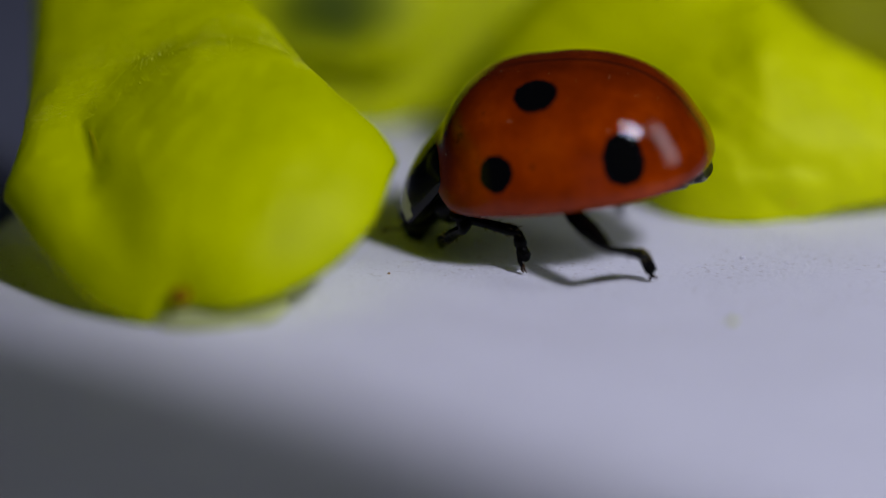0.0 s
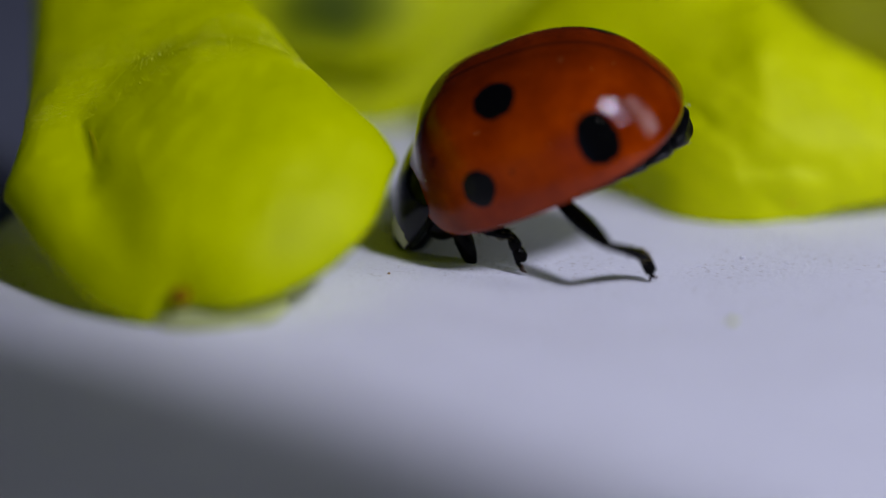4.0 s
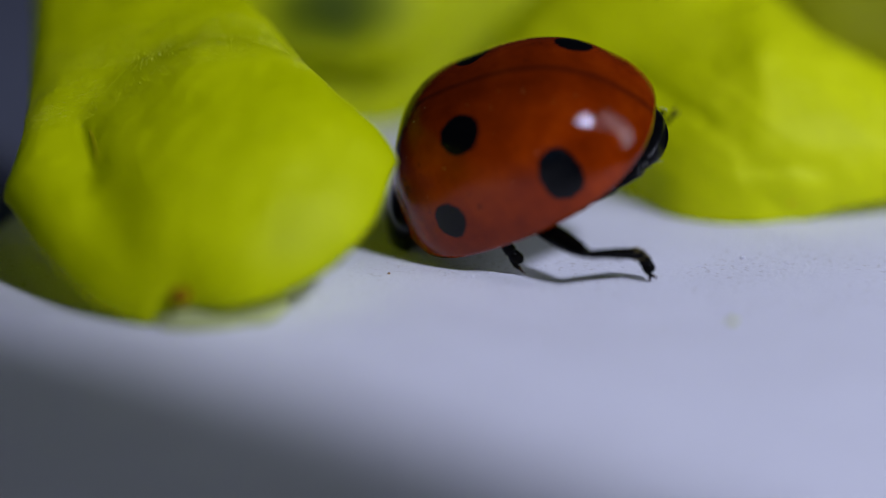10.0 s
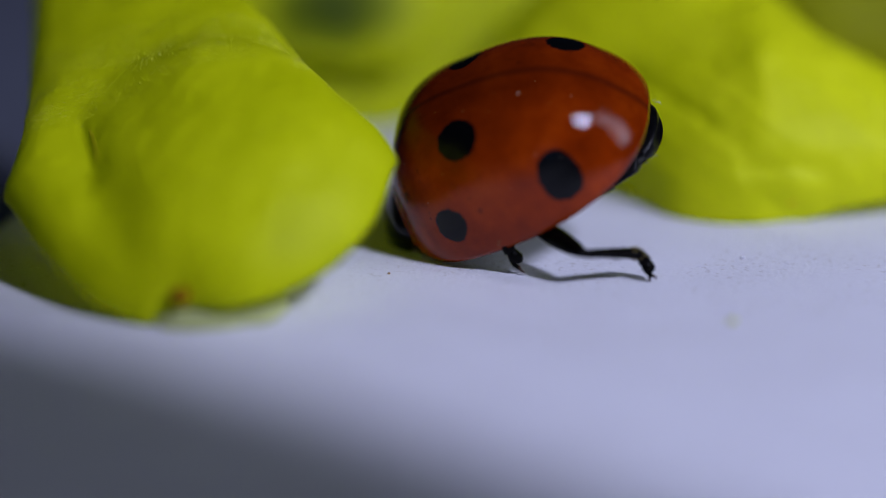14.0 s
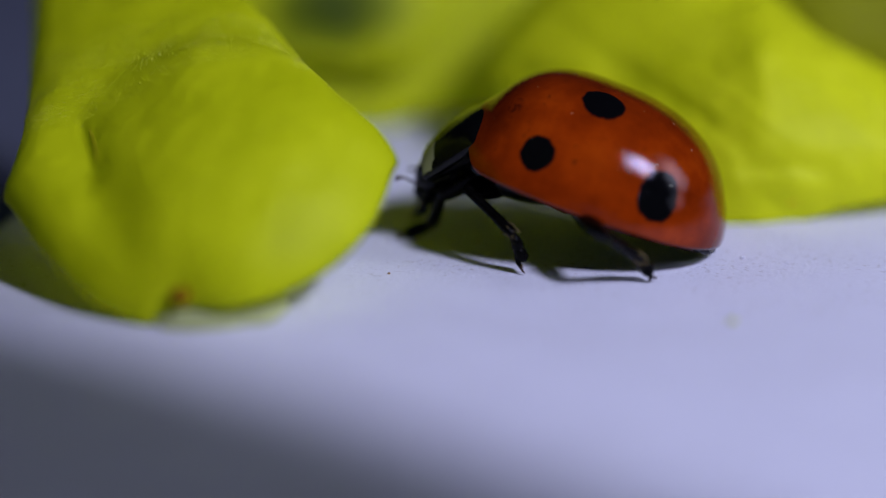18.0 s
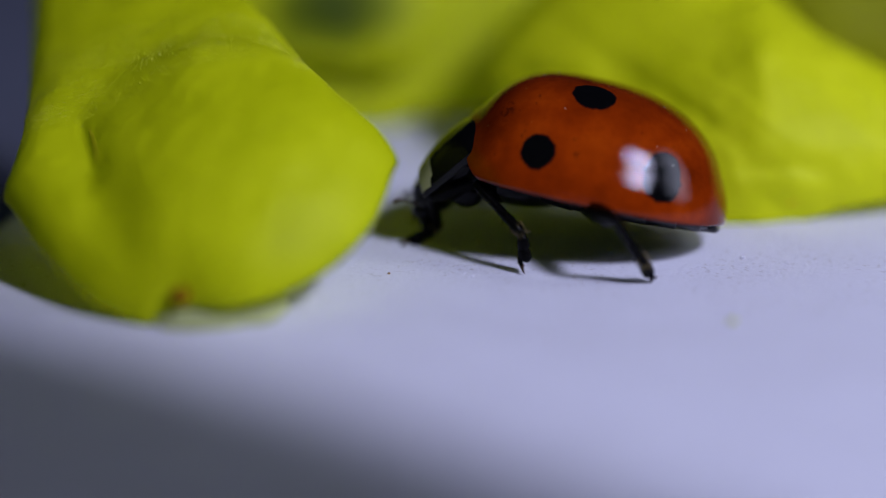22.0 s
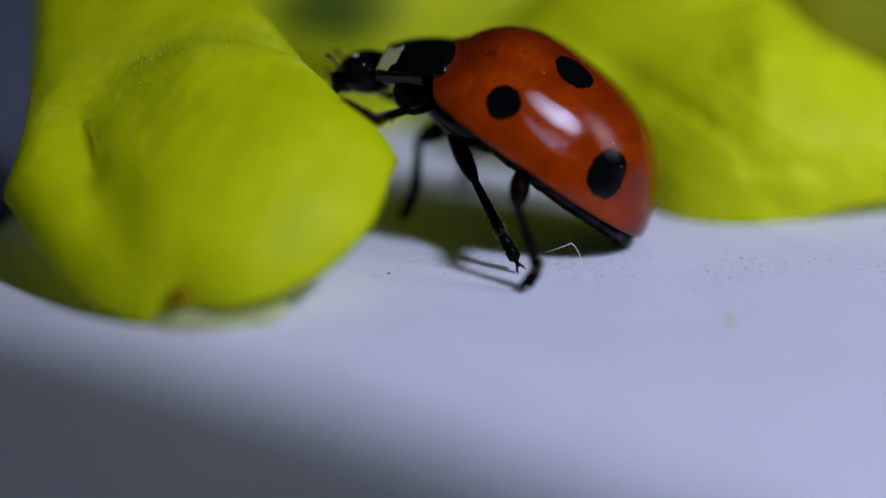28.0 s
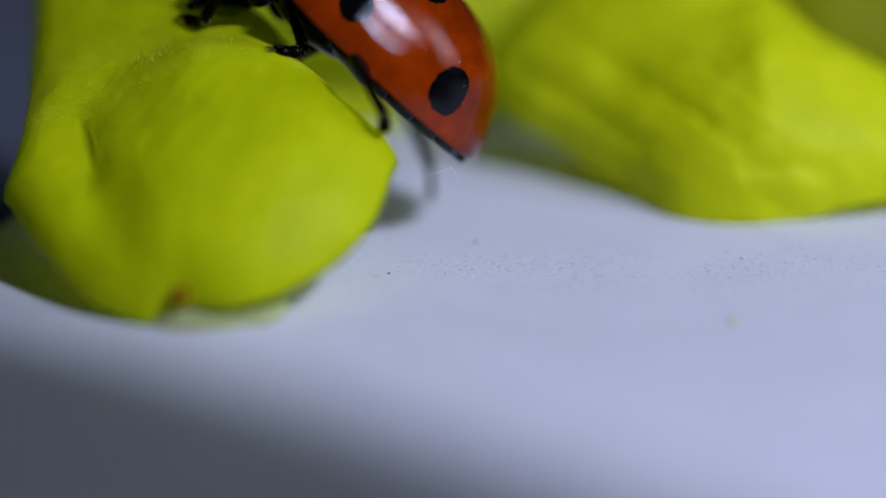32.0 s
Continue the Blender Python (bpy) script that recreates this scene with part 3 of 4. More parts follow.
def build_leg(kind, slender=False):
    """Femur, with the shin and the clawed foot under it; each runs along x from its own joint."""
    fl, sl, tl = LENGTHS["hind_leg_far" if slender else kind]
    f = [(-0.10, 0, 0), (0.08 * fl, 0, 0), (0.28 * fl, 0, 0.02), (0.55 * fl, 0, 0.03), (0.8 * fl, 0, 0.02), (0.95 * fl, 0, 0), (fl + 0.07, 0, 0)]
    femur = mesh_object(kind, *tube(f, [0.14, 0.19, 0.27, 0.30, 0.25, 0.17, 0.08], 16, 0.72), LEGS, ladybird)
    s = [(-0.05, 0, 0), (0.07 * sl, 0, 0), (0.3 * sl, 0, -0.03), (0.6 * sl, 0, -0.02), (0.88 * sl, 0, 0.01), (0.97 * sl, 0, 0.02), (sl + 0.03, 0, 0.02)]
    pieces = [tube(s, [0.08, 0.12, 0.13, 0.14, 0.16, 0.15, 0.08], 14, 0.8)]
    for k in range(26):
        w, x = 2.4 * k, sl * (0.45 + 0.53 * (k % 13) / 13)
        d = Vector((0.5, 0.55 * math.cos(w), 0.55 * math.sin(w))).normalized()
        o = Vector((x, 0.09 * math.cos(w), 0.11 * math.sin(w)))
        pieces.append(tube([o, o + d * 0.07, o + d * 0.13 + Vector((0.02, 0, 0))], [0.008, 0.006, 0.002], 4))
    shin = mesh_object("shin", *joined(pieces), LEGS, femur)
    pieces, rng = [], random.Random(len(kind))
    for k in range(26):
        w, x = rng.uniform(0, 6.28), sl * rng.uniform(0.78, 1.0)
        d = Vector((0.9, 0.45 * math.cos(w), 0.45 * math.sin(w))).normalized()
        o = Vector((x, 0.12 * math.cos(w), 0.14 * math.sin(w)))
        pieces.append(tube([o, o + d * 0.06, o + d * 0.12], [0.012, 0.010, 0.003], 4))
    bristles.append((femur, mesh_object("bristles", *joined(pieces), GOLD, femur, "golden bristles at the end of the shin")))
    k = tl / 0.8
    pieces = [tube([(-0.02, 0, 0), (0.10 * k, 0, 0), (0.25 * k, 0, -0.02), (0.33 * k, 0, -0.05)], [0.08, 0.13, 0.16, 0.07], 10),
              tube([(0.22 * k, 0, -0.01), (0.36 * k, 0, -0.03), (0.50 * k, 0, -0.08), (0.57 * k, 0, -0.12)], [0.09, 0.15, 0.15, 0.06], 10)]
    arc = [(0.32 * k, 0, 0.03), (0.44 * k, 0, 0.07), (0.56 * k, 0, 0.07), (0.66 * k, 0, 0.02)]
    if slender:
        pieces = [tube([(-0.02, 0, 0), (0.08 * k, 0, 0), (0.17 * k, 0, -0.02), (0.22 * k, 0, -0.04)], [0.08, 0.11, 0.11, 0.05], 10),
                  tube([(0.15 * k, 0, -0.01), (0.26 * k, 0, -0.10), (0.42 * k, 0, -0.25), (0.54 * k, 0, -0.33), (0.60 * k, 0, -0.34)], [0.07, 0.075, 0.085, 0.085, 0.03], 10)]
        arc = [(0.18 * k, 0, 0.02), (0.30 * k, 0, 0.09), (0.48 * k, 0, 0.12), (0.66 * k, 0, 0.02)]
    foot = mesh_object("foot", *joined(pieces), LEGS, femur)
    claws.append((femur, mesh_object("claw_joint", *tube(arc, [0.06, 0.055, 0.055, 0.05], 8), LEGS, femur)))
    for q in (1, -1):
        pieces = [tube([(0.62 * k, 0.02 * q, 0.01), (0.72 * k, 0.08 * q, 0.02), (tl - 0.01, 0.10 * q, -0.03)], [0.035, 0.03, 0.006], 6)]
        claws.append((femur, mesh_object("claw", *joined(pieces), AMBER, femur, "brown claw")))
    return femur, shin, foot


claws, bristles = [], []


def build_thread():
    """A kinked white fibre with its origin at the kink."""
    way = [(-0.578, 0.0, -0.243), (-0.334, 0.0, -0.135), (-0.103, 0.0, -0.054), (0.0, 0.0, 0.0), (0.119, 0.0, -0.135), (0.226, 0.0, -0.365), (0.296, 0.0, -0.664)]
    way = [(x, 0.05 * math.sin(7 * x), z) for x, y, z in way]
    ob = mesh_object("thread", *tube(way, [0.005, 0.007, 0.008, 0.009, 0.008, 0.007, 0.004], 6), PAPER)
    tagged(ob, "thin kinked white fibre clinging to the ladybird", "thread")
    return ob


thread = build_thread()

# ---------------------------------------------------------------- movement
# seconds, place in millimetres, turn in degrees
BODY = [
    (0, 2.69, -0.08, 2.04, -9.0, 8.1, 165.1), (0.5, 2.74, -0.05, 2.28, -12.6, 13.5, 163.7), (1, 2.42, -0.03, 2.34, -14.1, 18.9, 165.2),
    (1.5, 2.54, -0.04, 2.43, -12.3, 23.4, 164.1), (2, 2.50, 0.01, 2.42, -10.7, 19.6, 169.9), (2.5, 2.50, 0.00, 2.51, -11.4, 19.4, 170.1),
    (3, 2.31, -0.02, 2.43, -9.9, 21.9, 173.5), (3.5, 2.26, -0.40, 2.45, -15.2, 23.1, 168.7), (5.5, 1.79, -0.09, 2.25, -31.0, 24.3, 156.3),
    (6, 1.73, -0.12, 2.25, -30.0, 25.0, 157.3), (6.5, 1.70, -0.00, 2.25, -30.9, 25.2, 157.8), (7, 1.64, 0.12, 2.20, -31.8, 26.6, 158.2),
    (7.5, 1.62, 0.17, 2.21, -32.7, 26.0, 158.6), (8, 1.68, 0.15, 2.18, -33.0, 25.1, 157.4), (8.5, 1.75, 0.18, 2.06, -33.1, 22.2, 156.3),
    (9, 1.72, 0.11, 2.06, -34.0, 22.7, 156.2), (9.5, 1.80, 0.09, 2.08, -34.0, 24.7, 153.7), (10, 1.74, -0.01, 2.13, -32.3, 23.7, 155.2),
    (10.5, 1.69, 0.08, 2.22, -31.9, 27.0, 156.6), (11, 1.60, 0.16, 2.24, -32.9, 28.8, 158.0), (11.5, 1.64, 0.16, 2.22, -33.8, 28.2, 157.3),
    (12, 1.65, 0.17, 2.21, -33.8, 28.5, 156.6), (12.5, 1.61, 0.16, 2.17, -33.6, 27.3, 157.6), (13, 1.63, 0.15, 2.14, -34.4, 26.4, 157.0),
    (13.5, 1.68, 0.21, 2.05, -34.9, 24.7, 155.7), (14, 1.67, 0.21, 2.07, -34.8, 25.3, 155.7), (14.5, 1.70, 0.22, 2.05, -34.7, 25.5, 154.9),
    (16.5, 2.35, 0.47, 1.52, 1.6, -4.6, 160.8), (17, 2.27, 0.41, 1.43, 0.8, -3.1, 162.1), (17.5, 2.30, 0.40, 1.50, 0.0, -1.0, 162.5), (17.75, 2.35, 0.38, 1.50, 1.5, -3.0, 163.0),
    (18, 3.11, 0.20, 1.44, 6.6, -17.6, 165.0), (18.5, 3.25, 0.15, 1.46, 6.6, -14.4, 166.8), (19, 3.34, 0.17, 1.40, 6.8, -16.4, 166.9),
    (19.5, 3.21, 0.15, 1.29, 9.9, -15.6, 169.5), (20, 3.19, 0.17, 1.41, 7.7, -14.7, 168.5), (20.5, 3.11, 0.13, 1.38, 10.7, -10.5, 169.6),
    (21, 3.14, 0.16, 1.50, 8.0, -8.9, 166.5), (21.5, 2.99, 0.25, 1.48, 9.4, -10.0, 168.9), (22, 3.07, 0.36, 1.41, 9.0, -10.4, 170.3),
    (22.5, 3.11, 0.38, 1.56, 10.1, -8.0, 171.3), (23, 3.06, 0.48, 1.46, 10.2, -11.5, 166.8), (23.5, 2.88, 0.55, 1.37, 7.5, -10.2, 170.7),
    (24, 2.94, 0.67, 1.34, 8.8, -16.0, 170.6), (24.5, 2.88, 0.72, 1.39, 9.0, -15.0, 172.9), (25, 2.93, 0.80, 1.34, 9.5, -16.1, 170.8),
    (25.5, 2.96, 0.70, 1.46, 7.8, -19.9, 170.4), (27.5, 1.54, 0.66, 2.25, 9.4, -28.9, 167.3), (28, 1.73, 0.85, 2.31, 10.1, -33.5, 168.7),
    (28.5, 1.81, 0.92, 2.28, 13.6, -33.0, 162.4), (29, 1.18, 0.87, 2.43, 20.1, -35.1, 154.1), (29.5, 0.41, 1.08, 2.69, 20.0, -36.9, 154.2),
    (30, -0.13, 1.21, 3.12, 15.4, -40.0, 158.4), (30.5, -1.37, 1.34, 3.95, 14.6, -47.4, 160.7), (31, -2.03, 1.45, 4.11, 10.2, -48.0, 167.7),
    (31.5, -2.11, 1.46, 4.52, 10.2, -44.9, 169.6), (32, -1.96, 1.46, 4.43, 10.9, -42.4, 171.4),
]
# droop of the abdomen in degrees
DROOP = [(0, 3), (1, 2), (1.5, 4), (2, 19), (2.5, 14), (3, 10), (3.5, 7), (5.5, 24), (6, 27), (6.5, 29), (7, 34), (7.5, 24), (8, 15), (8.5, 11), (9, 9), (10, 10), (10.5, 24),
         (11, 34), (11.5, 20), (12, 15), (12.5, 12), (13, 10), (14.5, 9), (16.5, 1), (18, 0), (24, 0), (25.5, 1), (27.5, 3), (29, 3), (30, 1), (32, 0)]
# nod of the neck shield and the head in degrees
NOD = [(0, 47), (2.5, 41), (3.5, 42), (5.5, 50), (14.5, 50), (17, 53), (19, 56), (22, 54), (23, 43), (25, 41), (25.5, 40), (27.5, 35), (28.5, 36), (29, 40), (30, 50), (32, 50)]
# turn of the neck shield and the head to the side in degrees
TURN = [(0, 0), (28.6, 0), (29.3, -22), (32, -22)]
# how far the head is stretched out of the neck shield, in millimetres
STRETCH = [(0, -0.30), (16.5, -0.30), (18, -0.48), (23, -0.50), (25, -0.42), (26.5, 0.0), (32, 0.0)]
# where the feet stand, in millimetres; between two rows a foot lifts and goes over
FEET = {
    "front_leg_near": [(0, -0.1, 0.1, 0), (3.6, -0.1, 0.1, 0), (5.2, 0.3, 1.3, 0), (15, 0.3, 1.3, 0), (16, -1.2, 0.9, 0), (18.2, -1.2, 0.9, 0), (18.7, -1.05, 0.25, 0), (25.8, -1.05, 0.25, 0), (27, -1.2, -0.6, 2.9), (27.6, -1.2, -0.6, 2.9),
                       (28, -2.40, -1.9, 4.13), (28.4, -3.27, -1.42, 4.66), (29.6, -3.27, -1.42, 4.66), (30, -5.08, 0.95, 5.07), (30.8, -5.11, 0.95, 5.07), (31.3, -6.36, 1.9, 5.2), (32, -6.36, 1.9, 5.2)],
    "middle_leg_near": [(0, 1.86, -2.03, 0), (28.6, 1.82, -1.95, 0), (29.0, -1.09, -1.0, 2.22), (29.3, -2.13, -1.89, 4.02), (29.5, -2.55, -1.85, 4.26), (30.3, -2.55, -1.85, 4.26), (30.8, -3.92, -1.03, 4.94), (32, -4.03, -0.85, 4.99)],
    "hind_leg_near": [(0, 4.77, -2.58, 0), (26.0, 4.77, -2.58, 0), (27.2, 1.68, -3.28, 0), (29.75, 1.68, -3.28, 0), (30, -0.27, -1.3, 0), (30.6, -0.27, -1.3, 0), (30.95, -1.52, -2.7, 3.49), (32, -1.40, -2.6, 3.45)],
    "front_leg_far": [(0, -0.4, 1.7, 0), (15, -0.4, 1.7, 0), (16, -0.8, 2.0, 0), (25.8, -0.8, 2.0, 0), (27.2, -2.6, 1.2, 3.6), (29.4, -3.4, 1.2, 4.2), (30, -5.1, 1.8, 4.9), (32, -6.2, 1.9, 5.2)],
    "middle_leg_far": [(0, 1.3, 3.0, 0), (1.2, 1.3, 3.0, 0), (1.5, 0.3, 1.6, 4.0), (1.8, 1.3, 3.0, 0), (16, 1.0, 3.3, 0), (26, 1.0, 3.3, 0), (27.5, 0.8, 2.9, 0), (27.8, -1.13, 1.9, 0), (28.05, -1.13, 1.9, 0), (28.3, -1.35, 2.0, 0), (28.6, -2.0, 1.6, 3.2), (29.2, -2.0, 1.6, 3.2), (29.6, -2.4, 1.6, 3.3), (32, -3.8, 1.9, 4.2)],
    "hind_leg_far": [(0, 4.4, 2.4, 0), (2.1, 4.4, 2.4, 0), (2.4, 4.6, 1.55, 0), (3.1, 4.69, 1.55, 0), (3.6, 4.4, 2.2, 3.0), (5.5, 2.75, 2.2, 4.88), (6, 2.92, 2.2, 5.12), (6.5, 3.66, 2.2, 4.79), (7, 4.97, 1.8, 3.98),
                     (7.5, 5.0, 1.6, 3.3), (8, 5.18, 1.6, 4.38), (8.5, 5.1, 1.5, 3.02), (9, 4.9, 1.6, 3.0), (9.5, 4.47, 2.0, 4.91), (10, 5.65, 1.5, 3.02), (10.5, 3.47, 2.2, 4.87), (11, 4.56, 1.9, 4.50), (11.5, 4.8, 1.6, 3.4),
                     (12, 4.93, 1.8, 4.16), (12.5, 4.6, 1.6, 3.4), (13, 5.0, 1.8, 4.51), (13.5, 4.6, 1.7, 3.4), (14, 4.6, 1.7, 3.4), (14.5, 4.83, 1.8, 4.38), (15.3, 4.6, 2.4, 0), (26, 4.6, 2.8, 0), (27.3, 0.6, 4.4, 0),
                     (30.2, 0.6, 4.4, 0), (30.8, -0.32, 3.9, 0), (32, -0.32, 3.9, 0)],
}
# hips; those of the front legs lie in the neck shield's space
HIPS = {"front_leg": (0.50, 1.05, -0.50), "middle_leg": (1.49, 0.63, -0.49), "hind_leg": (-0.51, 1.90, -0.2)}
# way from the tip of the foot up to the ankle, and way in which the knee bends out
BENDS = {
    "front_leg_near": [(1, 0.21, -0.85, 0.49, 0.23, -0.95, 0.18), (3.6, 0.21, -0.85, 0.49, 0.23, -0.95, 0.18), (5.2, -0.2, 0.3, 0.9, 0.7, 0.3, 0.4), (15, -0.2, 0.3, 0.9, 0.7, 0.3, 0.4), (16.5, 0.90, -0.29, 0.32, -0.6, -0.75, -0.2), (18, 0.90, -0.1, 0.32, -0.9, -0.40, 0.0), (19, 0.90, 0.26, 0.35, -0.93, -0.35, 0.10), (23, 0.92, 0.21, 0.34, -0.93, -0.35, 0.10), (25, 0.88, 0.01, 0.47, -0.93, -0.35, 0.15), (28, 0.72, -0.42, -0.50, 0.9, -0.4, 0.2), (28.5, 0.65, -0.65, -0.35, 0.8, -0.5, 0.3), (29, 0.87, -0.43, -0.22, 0.12, -0.73, 0.68), (30, 0.72, -0.69, -0.04, 0.02, -0.58, 0.82)],
    "middle_leg_near": [(1, -0.15, 0.24, 0.96, -0.92, -0.36, 0.14), (2.5, -0.21, 0.22, 0.95, -0.96, -0.29, 0.07), (6, -0.46, -0.23, 0.86, -0.93, -0.32, 0.20), (13, -0.52, -0.14, 0.84, -0.95, -0.28, 0.15), (17, -0.45, -0.01, 0.90, -0.90, -0.33, 0.30), (19, 0.02, -0.20, 0.98, -0.68, -0.23, 0.70), (23, -0.02, -0.12, 0.99, -0.71, -0.26, 0.66), (25, -0.11, -0.43, 0.90, -0.65, -0.24, 0.72), (28, -0.48, 0.17, 0.86, -0.32, -0.73, 0.60), (29, 0.51, -0.81, 0.28, -0.51, -0.15, 0.85), (30, 0.82, 0.45, -0.35, -0.11, -0.51, 0.85), (32, 0.90, 0.40, -0.18, -0.15, -0.71, 0.68)],
    "hind_leg_near": [(1, -0.35, -0.12, 0.93, -0.25, -0.96, 0.13), (2.5, -0.35, -0.17, 0.92, -0.22, -0.95, 0.22), (6, -0.36, -0.18, 0.91, -0.27, -0.96, 0.04), (12, -0.44, 0.13, 0.89, -0.32, -0.95, 0.00), (14.5, -0.44, 0.13, 0.89, -0.32, -0.95, 0.00), (19, -0.50, -0.33, 0.80, -0.36, -0.78, 0.51), (23, -0.37, -0.54, 0.76, -0.22, -0.69, 0.69), (25, -0.24, -0.59, 0.77, -0.47, -0.65, 0.59), (28, 0.62, -0.17, 0.76, -0.37, -0.58, 0.73), (29, 0.60, -0.20, 0.78, -0.29, -0.71, 0.64), (30, -0.03, -0.58, 0.82, -0.06, -0.94, 0.34), (32, 0.20, -0.68, 0.70, -0.13, -0.86, 0.49)],
    "front_leg_far": [(0, 0.4, 0.1, 0.9, -0.3, 0.9, 0.3), (25.5, 0.6, 0.1, 0.8, -0.3, 0.9, 0.3), (28, 0.8, 0.2, -0.2, -0.1, 0.7, -0.5), (32, 0.8, 0.2, -0.2, -0.1, 0.8, 0.4)],
    "middle_leg_far": [(0, 0.0, 0.1, 1, 0.0, 0.9, 0.5), (26, 0.0, 0.1, 1, 0.0, 0.9, 0.5), (28, 0.45, -0.1, 0.85, -0.1, 0.8, 0.5), (30, 0.8, 0.2, 0.2, 0.1, 0.9, 0.4)],
    "hind_leg_far": [(0, -0.3, 0.1, 0.95, -0.2, 0.9, 0.3), (3.1, -0.5, 0.0, 0.85, -0.2, 0.9, 0.3), (3.8, 0.2, 0.2, -0.9, 0.3, 0.9, 0.2), (5.5, -0.9, 0.2, -0.3, 0.3, 0.6, -0.6), (6.1, -0.88, 0.2, -0.35, 0.3, 0.6, -0.6), (6.4, -0.5, 0.2, -0.8, 0.3, 0.6, -0.4), (7, 0.38, 0.1, -0.92, -0.8, 0.3, 0.2), (7.5, 0.38, 0.1, -0.96, -0.8, 0.3, 0.2),
                     (8, -0.98, 0.1, 0.15, 0.3, 0.4, -0.8), (8.5, 0.2, 0.1, -0.96, 0.3, 0.4, -0.8), (9.5, 0.2, 0.1, -0.96, 0.3, 0.4, -0.8), (10, -0.75, 0.1, -0.65, 0.3, 0.4, -0.8), (10.5, 0.42, 0.1, -0.90, -0.8, 0.3, 0.2),
                     (12.4, 0.40, 0.1, -0.91, -0.8, 0.3, 0.2), (13, -0.8, 0.1, -0.58, 0.3, 0.4, -0.8), (13.5, 0.25, 0.1, -0.95, 0.3, 0.4, -0.8), (14.5, 0.25, 0.1, -0.95, 0.3, 0.9, 0.2), (15.2, -0.3, 0.1, 0.95, -0.2, 0.9, 0.3), (32, 0.0, 0.1, 1.0, -0.2, 0.9, 0.3)],
}


def between(rows, t):
    rows = [r if isinstance(r, tuple) else tuple(r) for r in rows]
    if t <= rows[0][0]:
        return rows[0][1:]
    for a, b in zip(rows, rows[1:]):
        if t <= b[0]:
            f = (t - a[0]) / (b[0] - a[0])
            f = f * f * (3 - 2 * f)
            return tuple(x + f * (y - x) for x, y in zip(a[1:], b[1:]))
    return rows[-1][1:]


def axis_pose(at, to, pole):
    x = (to - at).normalized()
    y = pole.cross(x)
    y = y.normalized() if y.length > 1e-9 else x.orthogonal().normalized()
    z = x.cross(y)
    m = Matrix((x, y, z)).transposed().to_4x4()
    m.translation = at
    return m


def body_pose(t):
    x, y, z, a, b, c = between(BODY, t)
    return pose(x * MM, y * MM, z * MM, a, b, c)


def neck_pose(t):
    return pose(2.10 * MM, 0, 0.58 * MM, 0, between(NOD, t)[0], between(TURN, t)[0])


def head_pose(t):
    return neck_pose(t) @ pose(between(STRETCH, t)[0] * MM, 0, 0)


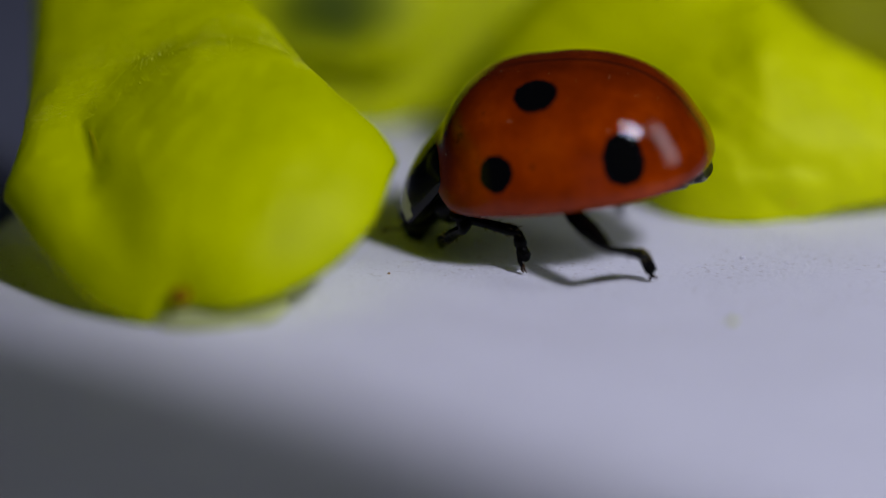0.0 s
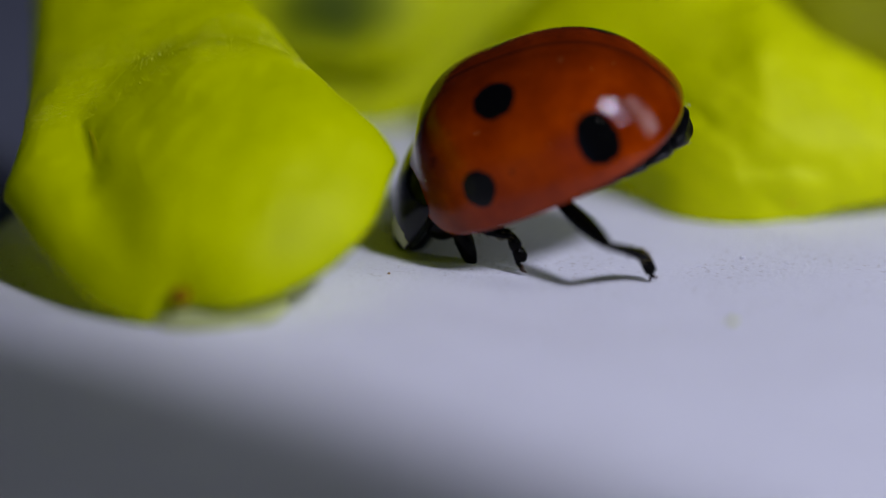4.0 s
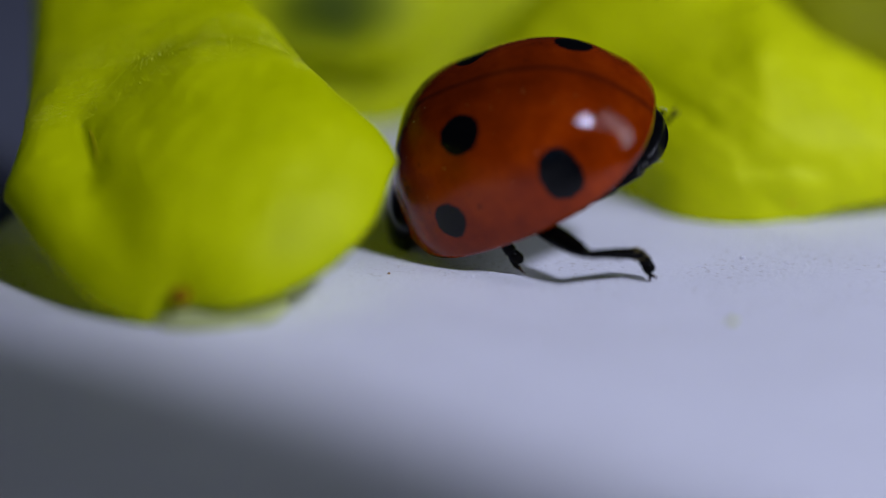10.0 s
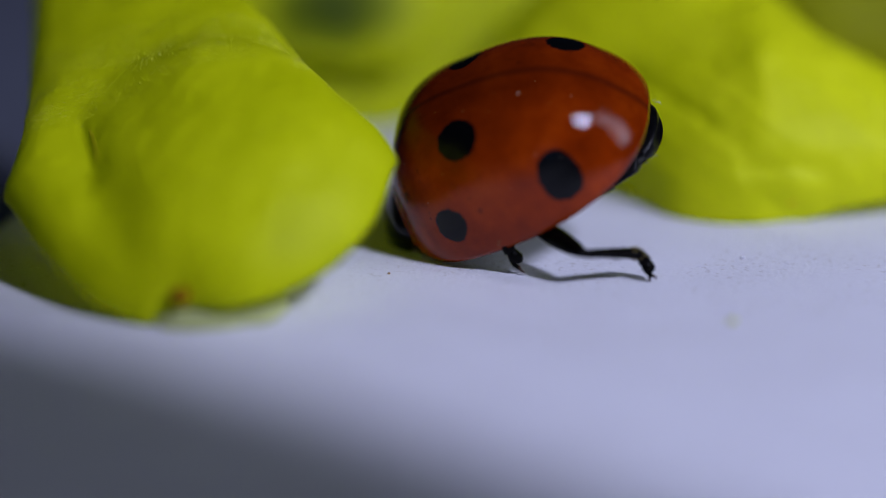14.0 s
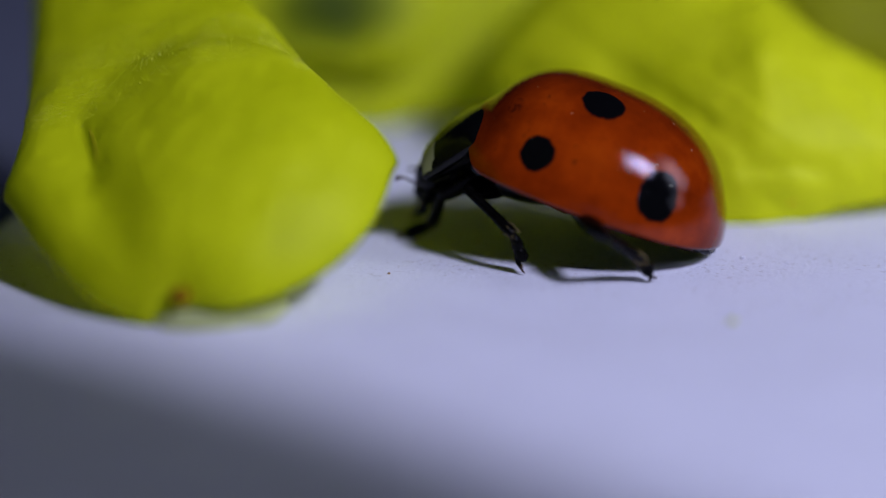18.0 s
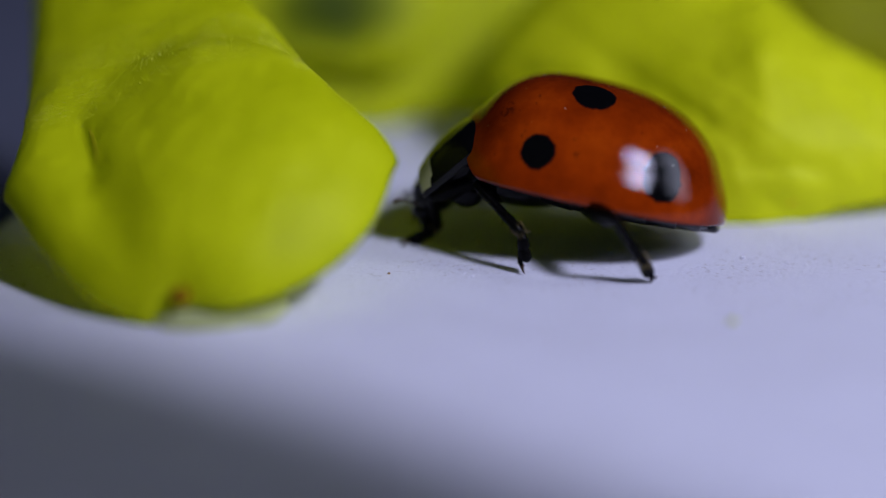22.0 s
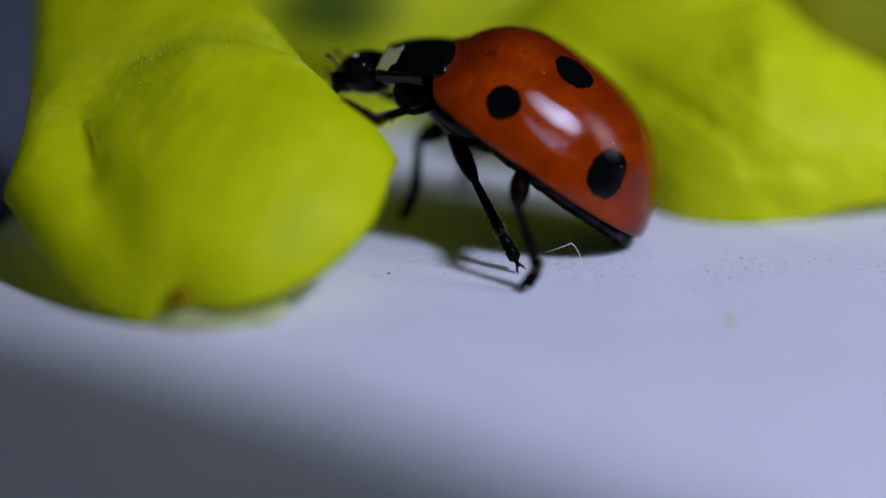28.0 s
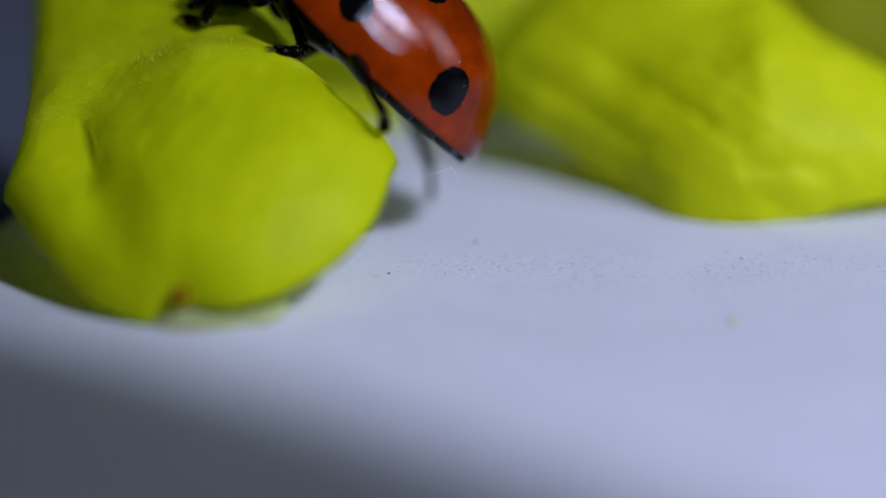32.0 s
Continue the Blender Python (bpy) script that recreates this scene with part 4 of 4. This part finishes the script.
def leg_poses(name, t):
    """Femur, shin and foot in the ladybird's space."""
    kind, where = name.rsplit("_", 1)
    side, feet = (1 if where == "near" else -1), FEET[name]
    fl, sl, tl = (k * MM for k in LENGTHS[name if name in LENGTHS else kind])
    hx, hy, hz = HIPS[kind]
    hip = Vector((hx, hy * side, hz)) * MM
    if kind == "front_leg":
        hip = neck_pose(t) @ hip
    inv = body_pose(t).inverted()
    bend = between(BENDS[name], t)
    up = (inv.to_3x3() @ Vector(bend[:3])).normalized()
    pole = (inv.to_3x3() @ Vector(bend[3:])).normalized()
    p = Vector(between(feet, t)) * MM
    before = [r for r in feet if r[0] <= t][-1]
    after = ([r for r in feet if r[0] > t] or [before])[0]
    if before[1:] != after[1:] and after[0] > before[0]:
        gone = (Vector(after[1:]) - Vector(before[1:])).length
        f = (t - before[0]) / (after[0] - before[0])
        p.z += (0.25 * min(gone, 2.5) * math.sin(math.pi * f) if gone > 0.3 else 0.0) * MM
    p.z += 0.03 * MM
    tip = inv @ p
    ankle = tip + up * tl
    d = ankle - hip
    reach = min(max(d.length, abs(fl - sl) * 1.05 + 0.05 * MM), (fl + sl) * 0.995)
    ankle = hip + d.normalized() * reach
    d = ankle - hip
    a = (reach ** 2 + fl ** 2 - sl ** 2) / (2 * reach)
    h = math.sqrt(max(fl ** 2 - a * a, 1e-14))
    e = d.normalized()
    side_way = (pole - e * pole.dot(e)).normalized()
    knee = hip + e * a + side_way * h
    return axis_pose(hip, knee, side_way), axis_pose(knee, ankle, side_way), axis_pose(ankle, tip, side_way)


def motions():
    times = [k * 0.25 for k in range(129)]
    walk(ladybird, [(t, body_pose(t)) for t in times])
    walk(abdomen, [(t, pose((-0.1 - 0.007 * max(between(DROOP, t)[0] - 1, 0)) * MM, 0, 0, 0, -between(DROOP, t)[0], 0)) for t in times])
    walk(pronotum, [(t, neck_pose(t)) for t in times])
    walk(head, [(t, head_pose(t)) for t in times])
    # the thread hangs under the belly, drops, lies on the card and is dragged away by the tail
    hung = body_pose(25).inverted() @ pose(2.877 * MM, -0.9 * MM, 1.342 * MM, 0, 22, 0)
    lying = pose(2.934 * MM, -1.751 * MM, 0.684 * MM)
    dragged = body_pose(29.1).inverted() @ lying
    tucked = hung @ pose(0, 1.5 * MM, 0.75 * MM)
    walk(thread, [(t, body_pose(t) @ (tucked if t < 22.6 else hung)) for t in times if t < 22.6 or 24 <= t <= 25.5] + [(27.25, lying), (29.0, lying)]
         + [(t, body_pose(t) @ dragged) for t in times if t > 29.1])
    for name in FEET:
        femur, shin, foot = LEG_PARTS[name]
        rows = [(t, leg_poses(name, t)) for t in times]
        walk(femur, [(t, f) for t, (f, s, p) in rows])
        for ob in [shin] + [c for f, c in bristles if f == femur]:
            walk(ob, [(t, f.inverted() @ s) for t, (f, s, p) in rows])
        for ob in [foot] + [c for f, c in claws if f == femur]:
            walk(ob, [(t, f.inverted() @ p) for t, (f, s, p) in rows])


LEG_PARTS = {name: build_leg(name.rsplit("_", 1)[0], name == "hind_leg_far") for name in FEET}
motions()
